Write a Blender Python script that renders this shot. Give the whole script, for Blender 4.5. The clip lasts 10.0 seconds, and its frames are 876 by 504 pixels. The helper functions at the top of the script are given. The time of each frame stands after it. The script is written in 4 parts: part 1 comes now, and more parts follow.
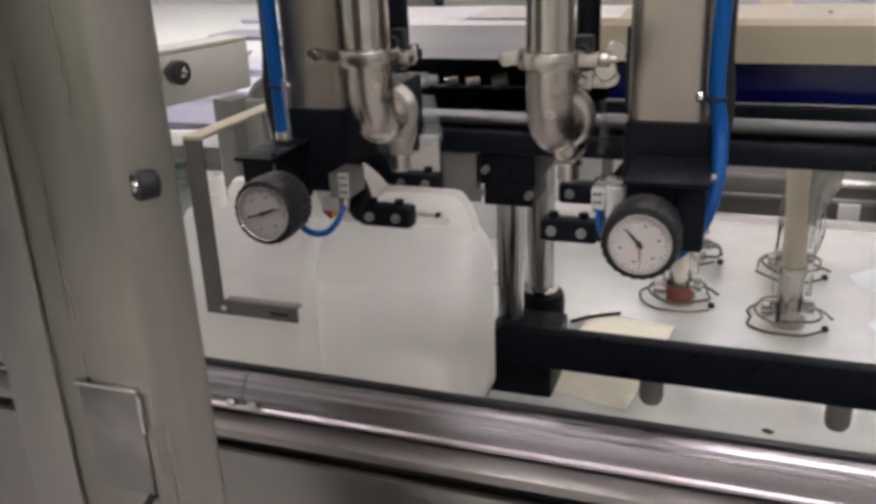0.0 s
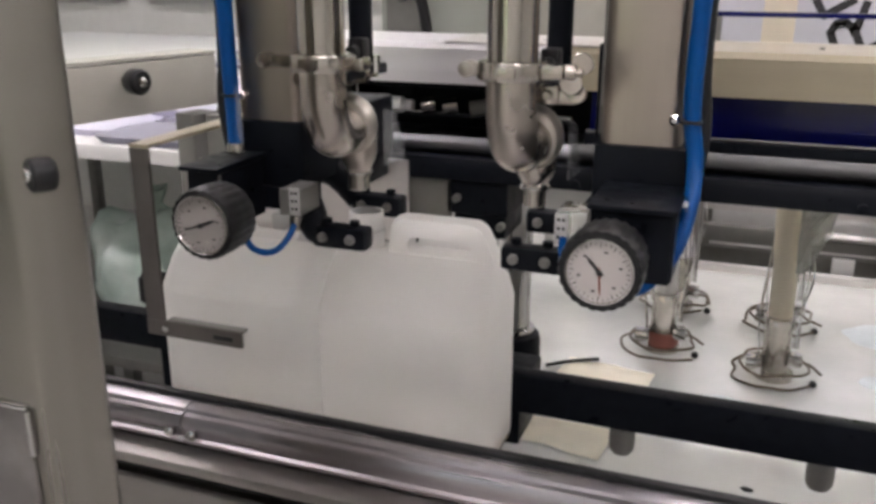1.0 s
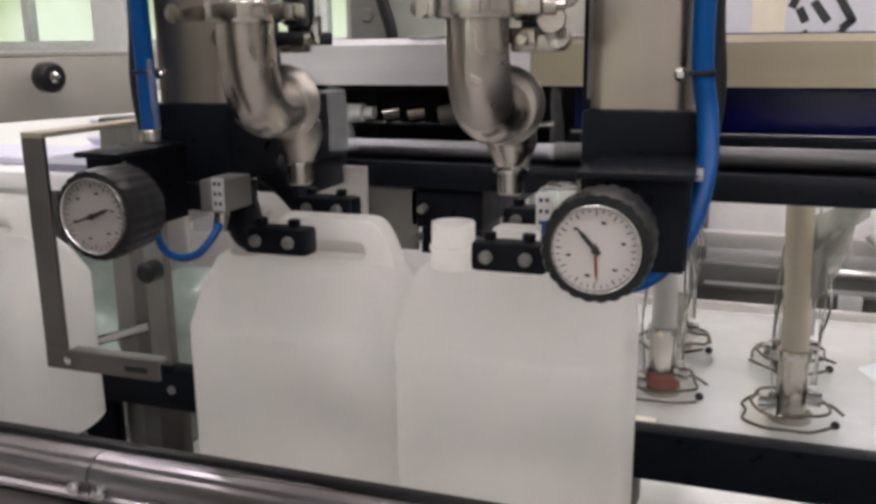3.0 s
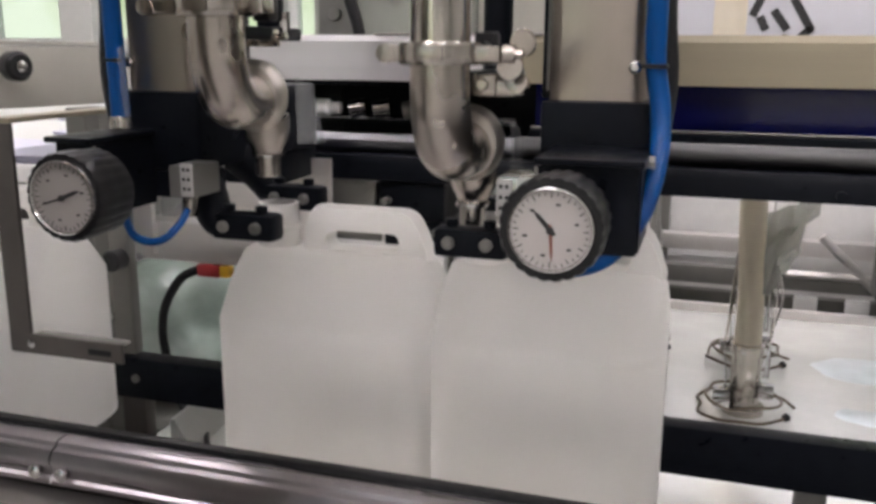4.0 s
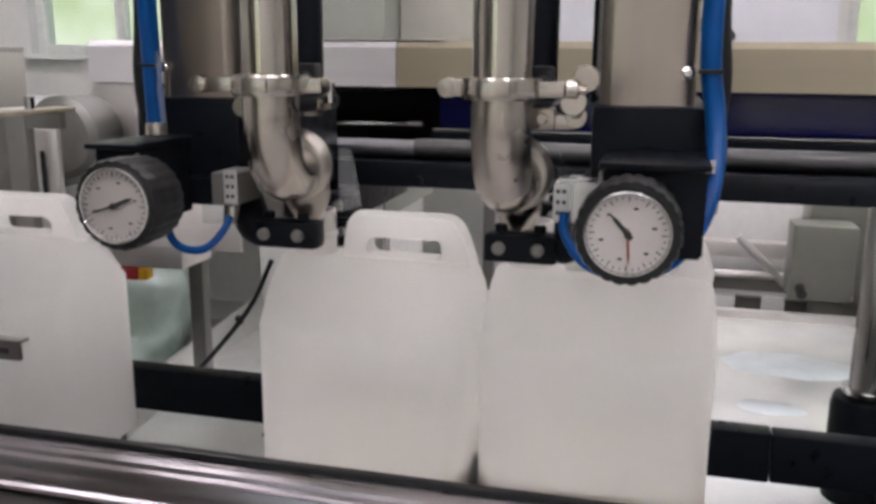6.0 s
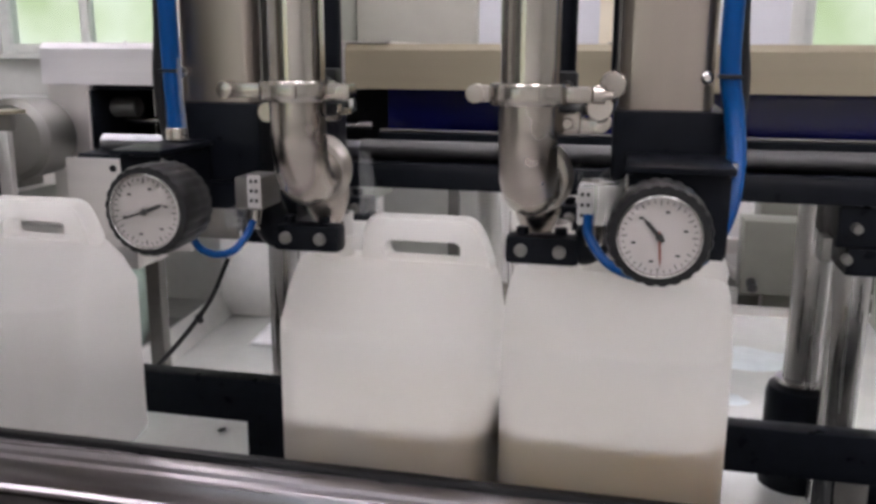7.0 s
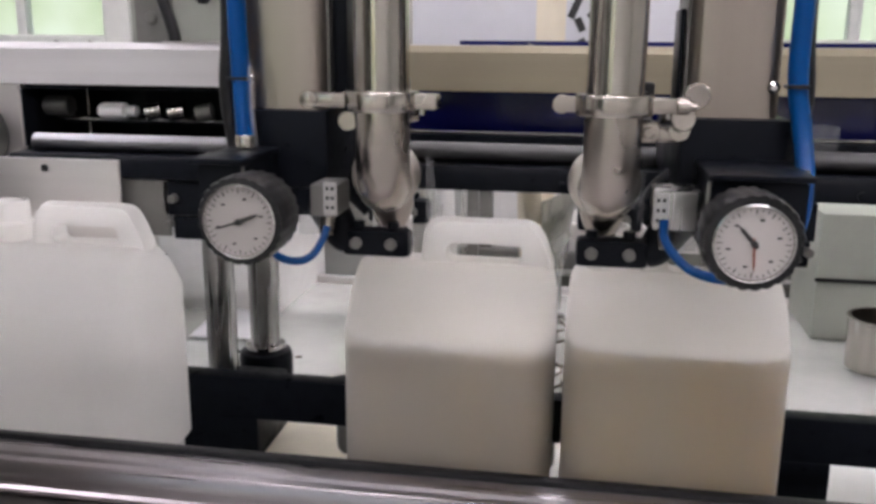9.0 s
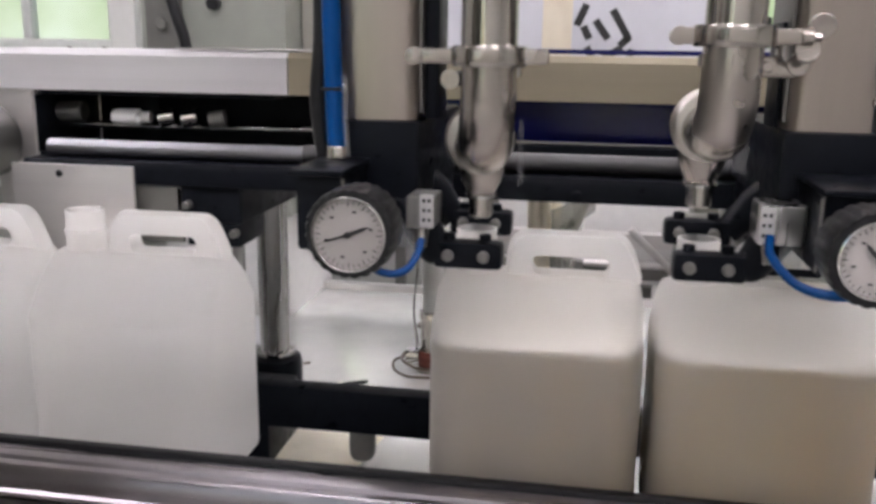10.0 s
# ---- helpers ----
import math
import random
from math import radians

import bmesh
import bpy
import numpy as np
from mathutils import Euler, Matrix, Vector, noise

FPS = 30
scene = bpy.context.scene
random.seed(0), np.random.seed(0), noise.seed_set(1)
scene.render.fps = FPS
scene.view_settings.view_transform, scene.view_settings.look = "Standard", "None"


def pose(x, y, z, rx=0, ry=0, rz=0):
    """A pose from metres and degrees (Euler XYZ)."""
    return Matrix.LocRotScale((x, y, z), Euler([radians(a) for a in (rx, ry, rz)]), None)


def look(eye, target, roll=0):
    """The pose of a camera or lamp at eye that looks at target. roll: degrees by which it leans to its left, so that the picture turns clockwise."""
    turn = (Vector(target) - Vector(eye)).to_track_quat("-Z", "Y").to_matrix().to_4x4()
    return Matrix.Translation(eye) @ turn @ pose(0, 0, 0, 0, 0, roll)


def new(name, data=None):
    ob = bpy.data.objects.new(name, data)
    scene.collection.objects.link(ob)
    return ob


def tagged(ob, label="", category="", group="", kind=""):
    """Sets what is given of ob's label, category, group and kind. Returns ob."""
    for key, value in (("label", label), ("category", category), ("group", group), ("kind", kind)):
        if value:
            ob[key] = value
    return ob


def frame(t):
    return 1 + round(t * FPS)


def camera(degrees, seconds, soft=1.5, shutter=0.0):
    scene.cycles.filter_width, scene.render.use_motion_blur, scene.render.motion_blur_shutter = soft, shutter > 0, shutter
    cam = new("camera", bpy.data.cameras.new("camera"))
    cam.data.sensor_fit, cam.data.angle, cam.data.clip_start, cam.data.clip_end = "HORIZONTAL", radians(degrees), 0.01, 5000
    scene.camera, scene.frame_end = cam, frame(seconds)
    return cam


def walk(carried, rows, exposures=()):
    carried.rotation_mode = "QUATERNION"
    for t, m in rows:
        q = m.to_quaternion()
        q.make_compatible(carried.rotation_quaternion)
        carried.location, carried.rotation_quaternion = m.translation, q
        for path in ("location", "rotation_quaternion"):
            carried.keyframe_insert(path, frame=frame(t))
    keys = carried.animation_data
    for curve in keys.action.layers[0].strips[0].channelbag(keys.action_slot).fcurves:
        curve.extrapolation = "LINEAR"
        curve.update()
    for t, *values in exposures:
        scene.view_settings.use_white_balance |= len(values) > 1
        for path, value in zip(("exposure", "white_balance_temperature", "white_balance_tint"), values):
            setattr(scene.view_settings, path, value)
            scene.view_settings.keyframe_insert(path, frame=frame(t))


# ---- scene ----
cam = camera(53.44, 10.0, soft=3.3, shutter=0.3)
PATH = [
    (0.0, pose(0.0007, 0.0621, 1.4207, 68.821, 2.210, 19.483)),
    (0.5, pose(0.0532, 0.0565, 1.4186, 70.891, 0.552, 19.623)),
    (1.0, pose(0.0280, 0.1337, 1.3725, 71.935, -0.126, 20.346)),
    (1.5, pose(-0.0038, 0.2874, 1.3083, 72.955, -0.705, 21.225)),
    (2.0, pose(-0.0061, 0.3067, 1.2797, 74.503, -0.462, 20.927)),
    (2.5, pose(-0.0052, 0.2954, 1.2675, 75.868, 0.408, 20.101)),
    (4.0, pose(0.0168, 0.2616, 1.2450, 76.879, -0.346, 17.296)),
    (4.5, pose(0.0339, 0.2443, 1.2470, 77.087, -0.496, 16.498)),
    (5.0, pose(0.0632, 0.2448, 1.2394, 77.186, -0.371, 15.865)),
    (5.5, pose(0.0796, 0.2427, 1.2415, 77.340, -0.410, 15.077)),
    (7.0, pose(0.1405, 0.2207, 1.2496, 77.196, -0.318, 12.758)),
    (7.5, pose(0.1670, 0.1985, 1.2592, 76.927, -0.274, 11.621)),
    (8.0, pose(0.1805, 0.1912, 1.2624, 76.708, -0.281, 11.108)),
    (8.5, pose(0.1729, 0.1836, 1.2658, 76.462, -0.405, 9.843)),
    (9.0, pose(0.1849, 0.1826, 1.2681, 76.459, -0.436, 9.581)),
    (9.5, pose(0.1699, 0.1763, 1.2729, 76.540, -0.682, 8.923)),
    (10.0, pose(0.1671, 0.1771, 1.2724, 76.801, -0.810, 9.644)),
]
# the picture turns a little cooler on the way
walk(cam, PATH, [(0.0, 0.33, 6590, 10), (2.5, 0.33, 6580, 10), (5.0, 0.33, 6500, 10), (7.0, 0.33, 6340, 12), (10.0, 0.35, 6340, 12)])

# how far the filling heads have run along the beam, and the cans along the belt, at each time
HEAD_RUN = [(0.0, 0.0), (2.0, 0.0), (3.7, 0.0), (4.0, 0.004), (4.5, 0.042), (5.0, 0.080), (5.5, 0.121), (7.0, 0.248), (7.5, 0.289), (8.0, 0.327),
            (8.5, 0.364), (9.0, 0.400), (9.5, 0.438), (10.0, 0.473)]
CAN_RUN = [(0.0, -0.307), (1.0, -0.230), (2.5, -0.115), (3.3, -0.053), (4.0, 0.001), (4.5, 0.042), (5.0, 0.080), (5.5, 0.121), (7.0, 0.248), (7.5, 0.289),
           (8.0, 0.327), (8.5, 0.364), (9.0, 0.400), (9.5, 0.438), (10.0, 0.473)]
BELT = 0.775        # height of the belt
BACK = 4.2          # the wall behind

# ---- light ----
world = bpy.data.worlds.new("daylight")
scene.world = world
world.use_nodes = True
wn = world.node_tree
sky = wn.nodes.new("ShaderNodeTexSky")
sky.sky_type, sky.sun_disc, sky.sun_elevation, sky.sun_rotation = "NISHITA", False, radians(48), radians(190)
wn.nodes["Background"].inputs["Strength"].default_value = 0.12
wn.links.new(sky.outputs["Color"], wn.nodes["Background"].inputs["Color"])
sun = new("sun", bpy.data.lights.new("sun", "SUN"))
sun.data.energy, sun.data.angle, sun.data.color = 4.0, radians(0.5), (1.0, 0.95, 0.87)
sun.matrix_basis = look((0, 0, 30), (5, 24, 0))

# ---- materials ----


def material(name, colour, rough=0.5, metal=0.0, grain=0.08, scale=40.0, stretch=(1, 1, 1), bump=0.0, stain=0.0, stain_scale=4.0, stain_colour=None,
             rough_var=0.0, spec=0.5, rand=0.0):
    m = bpy.data.materials.new(name)
    m.use_nodes = True
    nt = m.node_tree
    n, k = nt.nodes, nt.links
    bsdf = n["Principled BSDF"]
    bsdf.inputs["Roughness"].default_value, bsdf.inputs["Metallic"].default_value = rough, metal
    bsdf.inputs["Specular IOR Level"].default_value = spec
    tc = n.new("ShaderNodeTexCoord")
    mp = n.new("ShaderNodeMapping")
    mp.inputs["Scale"].default_value = stretch
    k.new(tc.outputs["Object"], mp.inputs["Vector"])
    fine = n.new("ShaderNodeTexNoise")
    fine.inputs["Scale"].default_value, fine.inputs["Detail"].default_value = scale, 5
    k.new(mp.outputs["Vector"], fine.inputs["Vector"])
    ramp = n.new("ShaderNodeMapRange")
    ramp.inputs["From Min"].default_value, ramp.inputs["From Max"].default_value = 0.25, 0.75
    ramp.inputs["To Min"].default_value, ramp.inputs["To Max"].default_value = 1 - grain, 1 + grain
    k.new(fine.outputs["Fac"], ramp.inputs["Value"])
    mul = n.new("ShaderNodeMix")
    mul.data_type, mul.blend_type = "RGBA", "MULTIPLY"
    mul.inputs["Factor"].default_value = 1
    mul.inputs["A"].default_value = (*colour, 1)
    k.new(ramp.outputs["Result"], mul.inputs["B"])
    out = mul.outputs["Result"]
    if stain:
        big = n.new("ShaderNodeTexNoise")
        big.inputs["Scale"].default_value, big.inputs["Detail"].default_value = stain_scale, 6
        k.new(tc.outputs["Object"], big.inputs["Vector"])
        cut = n.new("ShaderNodeMapRange")
        cut.inputs["From Min"].default_value, cut.inputs["From Max"].default_value, cut.inputs["To Max"].default_value = 0.45, 0.75, stain
        k.new(big.outputs["Fac"], cut.inputs["Value"])
        mix = n.new("ShaderNodeMix")
        mix.data_type = "RGBA"
        k.new(cut.outputs["Result"], mix.inputs["Factor"])
        k.new(out, mix.inputs["A"])
        mix.inputs["B"].default_value = (*(stain_colour or [c * 0.5 for c in colour]), 1)
        out = mix.outputs["Result"]
    k.new(out, bsdf.inputs["Base Color"])
    if rough_var:
        rr = n.new("ShaderNodeMapRange")
        rr.inputs["From Min"].default_value, rr.inputs["From Max"].default_value = 0.3, 0.7
        rr.inputs["To Min"].default_value, rr.inputs["To Max"].default_value = max(0.02, rough - rough_var), rough + rough_var
        k.new(fine.outputs["Fac"], rr.inputs["Value"])
        k.new(rr.outputs["Result"], bsdf.inputs["Roughness"])
    if bump:
        b = n.new("ShaderNodeBump")
        b.inputs["Strength"].default_value, b.inputs["Distance"].default_value = bump, 0.001
        k.new(fine.outputs["Fac"], b.inputs["Height"])
        k.new(b.outputs["Normal"], bsdf.inputs["Normal"])
    return m


def glowing(name, colour, strength):
    m = bpy.data.materials.new(name)
    m.use_nodes = True
    b = m.node_tree.nodes["Principled BSDF"]
    b.inputs["Base Color"].default_value = (*colour, 1)
    b.inputs["Emission Color"].default_value, b.inputs["Emission Strength"].default_value = (*colour, 1), strength
    return m


def milky(name, colour, clear, through_light):
    """Thin blow-moulded plastic: part diffuse, part translucent, a little clear."""
    m = bpy.data.materials.new(name)
    m.use_nodes = True
    n, k = m.node_tree.nodes, m.node_tree.links
    b = n["Principled BSDF"]
    b.inputs["Base Color"].default_value, b.inputs["Roughness"].default_value = (*colour, 1), 0.34
    tc = n.new("ShaderNodeTexCoord")
    no = n.new("ShaderNodeTexNoise")
    no.inputs["Scale"].default_value, no.inputs["Detail"].default_value = 7, 3
    k.new(tc.outputs["Object"], no.inputs["Vector"])
    bp = n.new("ShaderNodeBump")
    bp.inputs["Strength"].default_value, bp.inputs["Distance"].default_value = 0.25, 0.004
    k.new(no.outputs["Fac"], bp.inputs["Height"])
    k.new(bp.outputs["Normal"], b.inputs["Normal"])
    tl = n.new("ShaderNodeBsdfTranslucent")
    tl.inputs["Color"].default_value = (*colour, 1)
    mix = n.new("ShaderNodeMixShader")
    mix.inputs["Fac"].default_value = through_light
    k.new(b.outputs["BSDF"], mix.inputs[1])
    k.new(tl.outputs["BSDF"], mix.inputs[2])
    tr = n.new("ShaderNodeBsdfTransparent")
    tr.inputs["Color"].default_value = (1, 1, 1, 1)
    thin = n.new("ShaderNodeMapRange")
    thin.inputs["From Min"].default_value, thin.inputs["From Max"].default_value = 0.3, 0.7
    thin.inputs["To Min"].default_value, thin.inputs["To Max"].default_value = clear * 0.95, clear * 1.05
    k.new(no.outputs["Fac"], thin.inputs["Value"])
    mix2 = n.new("ShaderNodeMixShader")
    k.new(thin.outputs["Result"], mix2.inputs["Fac"])
    k.new(mix.outputs["Shader"], mix2.inputs[1])
    k.new(tr.outputs["BSDF"], mix2.inputs[2])
    k.new(mix2.outputs["Shader"], n["Material Output"].inputs["Surface"])
    return m


def clear_glass(name, tint=(1, 1, 1), rough=0.02, solid=0.12):
    m = bpy.data.materials.new(name)
    m.use_nodes = True
    n, k = m.node_tree.nodes, m.node_tree.links
    b = n["Principled BSDF"]
    b.inputs["Base Color"].default_value, b.inputs["Roughness"].default_value = (*tint, 1), rough
    tr = n.new("ShaderNodeBsdfTransparent")
    tr.inputs["Color"].default_value = (*tint, 1)
    mix = n.new("ShaderNodeMixShader")
    mix.inputs["Fac"].default_value = 1 - solid
    k.new(b.outputs["BSDF"], mix.inputs[1])
    k.new(tr.outputs["BSDF"], mix.inputs[2])
    k.new(mix.outputs["Shader"], n["Material Output"].inputs["Surface"])
    return m


BRUSHED = material("brushed steel", (0.40, 0.352, 0.31), 0.33, 1.0, 0.05, 60, (1, 1, 0.03), 0.06, 0.15, 6, (0.27, 0.25, 0.22), 0.06)
BRUSHED_X = material("steel brushed lengthwise", (0.33, 0.31, 0.295), 0.38, 1.0, 0.06, 60, (0.03, 1, 1), 0.05, 0.3, 3, (0.20, 0.185, 0.175), 0.06)
POLISHED = material("polished steel", (0.51, 0.478, 0.44), 0.20, 1.0, 0.12, 90, (1, 1, 0.04), 0.06, 0.3, 14, (0.38, 0.35, 0.31), 0.07)
SATIN = material("satin steel bend", (0.47, 0.43, 0.39), 0.25, 1.0, 0.05, 12, (1, 1, 1), 0.0, 0.35, 9, (0.35, 0.315, 0.275), 0.04)
FERRULE = material("dull cast ferrule", (0.56, 0.525, 0.48), 0.40, 1.0, 0.05, 12, (1, 1, 1), 0.0, 0.3, 9, (0.46, 0.43, 0.39), 0.04)
CHROME = material("chromed shaft", (0.60, 0.59, 0.58), 0.15, 1.0, 0.03, 50, (1, 1, 0.1), 0.0, 0, 4, None, 0.03)
# guard post's steel, its colour darkened for the shade on it
SHADED_STEEL = material("brushed steel with shade in its colour", (0.285, 0.268, 0.243), 0.33, 1.0, 0.06, 60, (1, 1, 0.03), 0.06, 0.45, 7, (0.17, 0.16, 0.14), 0.08)
RAIL = material("worn polished rail", (0.42, 0.39, 0.41), 0.32, 1.0, 0.16, 70, (0.03, 1, 1), 0.10, 0.45, 4, (0.19, 0.172, 0.17), 0.10)
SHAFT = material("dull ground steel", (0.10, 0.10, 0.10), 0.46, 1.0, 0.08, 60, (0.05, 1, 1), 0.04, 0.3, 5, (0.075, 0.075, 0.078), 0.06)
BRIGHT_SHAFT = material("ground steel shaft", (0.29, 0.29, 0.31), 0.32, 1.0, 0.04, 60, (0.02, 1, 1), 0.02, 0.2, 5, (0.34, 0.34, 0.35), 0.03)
STAINLESS = material("bare stainless sheet", (0.74, 0.71, 0.69), 0.38, 0.8, 0.05, 50, (0.04, 1, 1), 0.03, 0.25, 3, (0.62, 0.59, 0.56), 0.06)
REFLECTION_HOOD = material("stainless with a bright reflection painted in", (0.84, 0.82, 0.84), 0.36, 0.6, 0.05, 50, (0.04, 1, 1), 0.03, 0.25, 3, (0.74, 0.71, 0.72), 0.06)
HOOD = material("beige satin sheet", (0.38, 0.335, 0.245), 0.34, 0.4, 0.06, 50, (0.04, 1, 1), 0.03, 0.3, 3, (0.31, 0.275, 0.21), 0.06)
GREY_STEEL = material("dull grey steel", (0.22, 0.215, 0.20), 0.45, 0.7, 0.10, 35, (1, 1, 1), 0.06, 0.3, 8, (0.2, 0.2, 0.19), 0.08)
ROD = material("ground steel rod", (0.52, 0.515, 0.505), 0.27, 1.0, 0.08, 70, (1, 1, 0.05), 0.05, 0.2, 8, (0.40, 0.39, 0.38), 0.06)
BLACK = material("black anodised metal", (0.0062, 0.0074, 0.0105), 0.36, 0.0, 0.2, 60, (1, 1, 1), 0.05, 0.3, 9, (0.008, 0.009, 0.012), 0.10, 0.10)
RUBBER = material("black plastic", (0.011, 0.011, 0.012), 0.38, 0.0, 0.2, 80, (1, 1, 1), 0.1, spec=0.3)
BLUE_TUBE = material("blue plastic tube", (0.001, 0.053, 0.200), 0.34, 0.0, 0.10, 30, (1, 1, 0.2), 0.02, 0.3, 9, (0.001, 0.045, 0.19), 0.05, 0.18)
BLUE_FILM = material("dark blue film", (0.004, 0.006, 0.085), 0.22, 0.0, 0.2, 25, (0.1, 1, 1), 0.1, 0.3, 5, (0.015, 0.012, 0.05))
DIAL = material("white dial", (0.46, 0.43, 0.41), 0.35, 0.0, 0.03, 60)
# left dial: the dimmer light on it is put into this colour
DIMMED_DIAL = material("white dial with dimmer light in its colour", (0.37, 0.345, 0.325), 0.3, 0.0, 0.04, 60, (1, 1, 1), 0.0, 0.3, 30, (0.30, 0.28, 0.265))
INK = material("black ink", (0.02, 0.02, 0.02), 0.5)
DULL_RED = material("dull red ink", (0.22, 0.07, 0.05), 0.5)
RED = material("red enamel", (0.36, 0.025, 0.03), 0.4)
WIRE = material("tarnished wire", (0.11, 0.085, 0.06), 0.4, 0.6, 0.2, 90)
DARK_ENAMEL = material("dark grey-green enamel", (0.15, 0.15, 0.125), 0.45, 0.0, 0.08, 25, (1, 1, 1), 0.05, 0.4, 7, (0.10, 0.10, 0.085))
AMBER = material("amber plastic", (0.75, 0.42, 0.02), 0.35)
WHITE_PLASTIC = material("white plastic", (0.74, 0.73, 0.71), 0.4, 0.0, 0.04, 40)
PALE_GREY = material("pale grey plastic", (0.46, 0.455, 0.44), 0.4, 0.0, 0.05, 60)
DARK_STEEL = material("dark brown-grey steel", (0.105, 0.095, 0.088), 0.42, 0.7, 0.12, 45, (1, 1, 1), 0.06, 0.4, 12, (0.16, 0.148, 0.138), 0.08)
BOARD_WHITE = material("white board", (0.62, 0.62, 0.66), 0.10, 0.0, 0.04, 8, (1, 1, 1), 0.02, 0.4, 3, (0.54, 0.55, 0.58))
CREAM = material("cream plastic", (0.72, 0.65, 0.52), 0.45, 0.0, 0.07, 18, (1, 1, 0.3), 0.05, 0.3, 8, (0.55, 0.45, 0.3))
TABLE = material("white enamel tabletop", (0.86, 0.87, 0.83), 0.12, 0.35, 0.05, 14, (1, 1, 1), 0.04, 0.5, 5, (0.58, 0.62, 0.60), 0.06)
PAPER = material("white paper", (0.80, 0.80, 0.82), 0.7, 0.0, 0.03, 30)
CREAM_PAPER = material("cream paper", (0.86, 0.81, 0.66), 0.6, 0.0, 0.05, 30, (1, 1, 1), 0.05, 0.3, 8, (0.80, 0.78, 0.70))
RIM = material("pale grey enamel rim", (0.50, 0.50, 0.48), 0.35, 0.0, 0.06, 25, (1, 1, 1), 0.03, 0.4, 6, (0.36, 0.355, 0.34))
CYAN = material("wet cyan film", (0.66, 0.73, 0.74), 0.12, 0.0, 0.1, 20)
CREAM_PAINT = material("cream painted sheet", (0.50, 0.485, 0.43), 0.4, 0.1, 0.05, 25, (1, 1, 1), 0.03, 0.3, 5, (0.42, 0.405, 0.35))
WALL = material("pale wall paint", (0.64, 0.64, 0.61), 0.8, 0.0, 0.04, 20, (1, 1, 1), 0.05, 0.35, 2, (0.52, 0.52, 0.48))
FLOOR = material("grey floor paint", (0.40, 0.395, 0.38), 0.4, 0.0, 0.1, 15, (1, 1, 1), 0.1, 0.4, 2, (0.30, 0.28, 0.27))
CABINET = material("grey-green enamel", (0.33, 0.345, 0.30), 0.45, 0.0, 0.05, 25, (1, 1, 1), 0.04, 0.3, 4, (0.36, 0.37, 0.33))
FRAME_PAINT = material("white window frame", (0.62, 0.63, 0.60), 0.5)
BELT_MAT = material("grey belt", (0.20, 0.20, 0.19), 0.5, 0.0, 0.15, 60, (1, 1, 1), 0.1)
GREEN_BAG = material("pale green film", (0.42, 0.52, 0.46), 0.25, 0.0, 0.2, 15, (1, 1, 1), 0.3, 0.6, 9, (0.65, 0.70, 0.66))
LILAC = material("lilac plastic tray", (0.62, 0.60, 0.72), 0.4, 0.0, 0.05, 20)
DARK_LILAC = material("slate violet plastic tray", (0.27, 0.26, 0.34), 0.4, 0.0, 0.05, 20)
LEAVES = material("leaves", (0.34, 0.44, 0.18), 0.6, 0.0, 0.5, 4, (1, 1, 1), 0.2, 0.6, 2, (0.52, 0.58, 0.30))
HDPE = milky("milky plastic", (0.93, 0.92, 0.90), 0.20, 0.86)
LIQUID = material("pale amber liquid", (0.135, 0.104, 0.060), 0.25, 0.0, 0.10, 9, (1, 1, 1), 0.0, 0.9, 14, (0.17, 0.105, 0.010))
LIQUID_DEEP = material("amber liquid", (0.160, 0.112, 0.034), 0.25, 0.0, 0.10, 9, (1, 1, 1), 0.0, 0.95, 14, (0.225, 0.120, 0.001))
FOAM = material("pale foam", (0.80, 0.77, 0.70), 0.6, 0.0, 0.1, 60, (1, 1, 1), 0.3, 0.3, 30, (0.6, 0.55, 0.46))
GLASS = clear_glass("window glass", (0.95, 0.98, 0.96), 0.02, 0.06)
CLEAR = clear_glass("clear plastic", (0.94, 0.95, 0.95), 0.12, 0.10)
CRUMPLED = clear_glass("crumpled film", (0.90, 0.90, 0.88), 0.10, 0.30)
REFLECTED_DARK = material("dark unseen wall for reflections", (0.11, 0.115, 0.10), 0.7, 0.0, 0.06, 20, (1, 1, 1), 0.05, 0.35, 2, (0.09, 0.095, 0.085))
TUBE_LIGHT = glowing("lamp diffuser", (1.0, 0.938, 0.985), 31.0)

# ---- mesh helpers ----


def box(bm, lo, hi, bevel=0.0, m=None, seg=2):
    size = [b - a for a, b in zip(lo, hi)]
    mid = [(a + b) / 2 for a, b in zip(lo, hi)]
    mat = (m or Matrix()) @ Matrix.Translation(mid) @ Matrix.Diagonal((*size, 1))
    made = bmesh.ops.create_cube(bm, size=1, matrix=mat)["verts"]
    if bevel:
        edges = list({e for v in made for e in v.link_edges})
        bmesh.ops.bevel(bm, geom=edges, offset=min(bevel, min(size) * 0.45), segments=seg, affect="EDGES", profile=0.6)
    return bm


def lathe(bm, profile, m=None, seg=28, wobble=None):
    """Turns (radius, height) pairs round the z axis of m."""
    m = m or Matrix()
    rings = []
    for r, z in profile:
        ring = []
        for i in range(seg):
            a = 2 * math.pi * i / seg
            rr = r * (wobble(i, r) if wobble else 1)
            ring.append(bm.verts.new(m @ Vector((rr * math.cos(a), rr * math.sin(a), z))))
        rings.append(ring)
    for a, b in zip(rings, rings[1:]):
        for i in range(seg):
            j = (i + 1) % seg
            bm.faces.new((a[i], a[j], b[j], b[i]))
    for ring in (rings[0], rings[-1]):
        bm.faces.new(ring)
    return bm


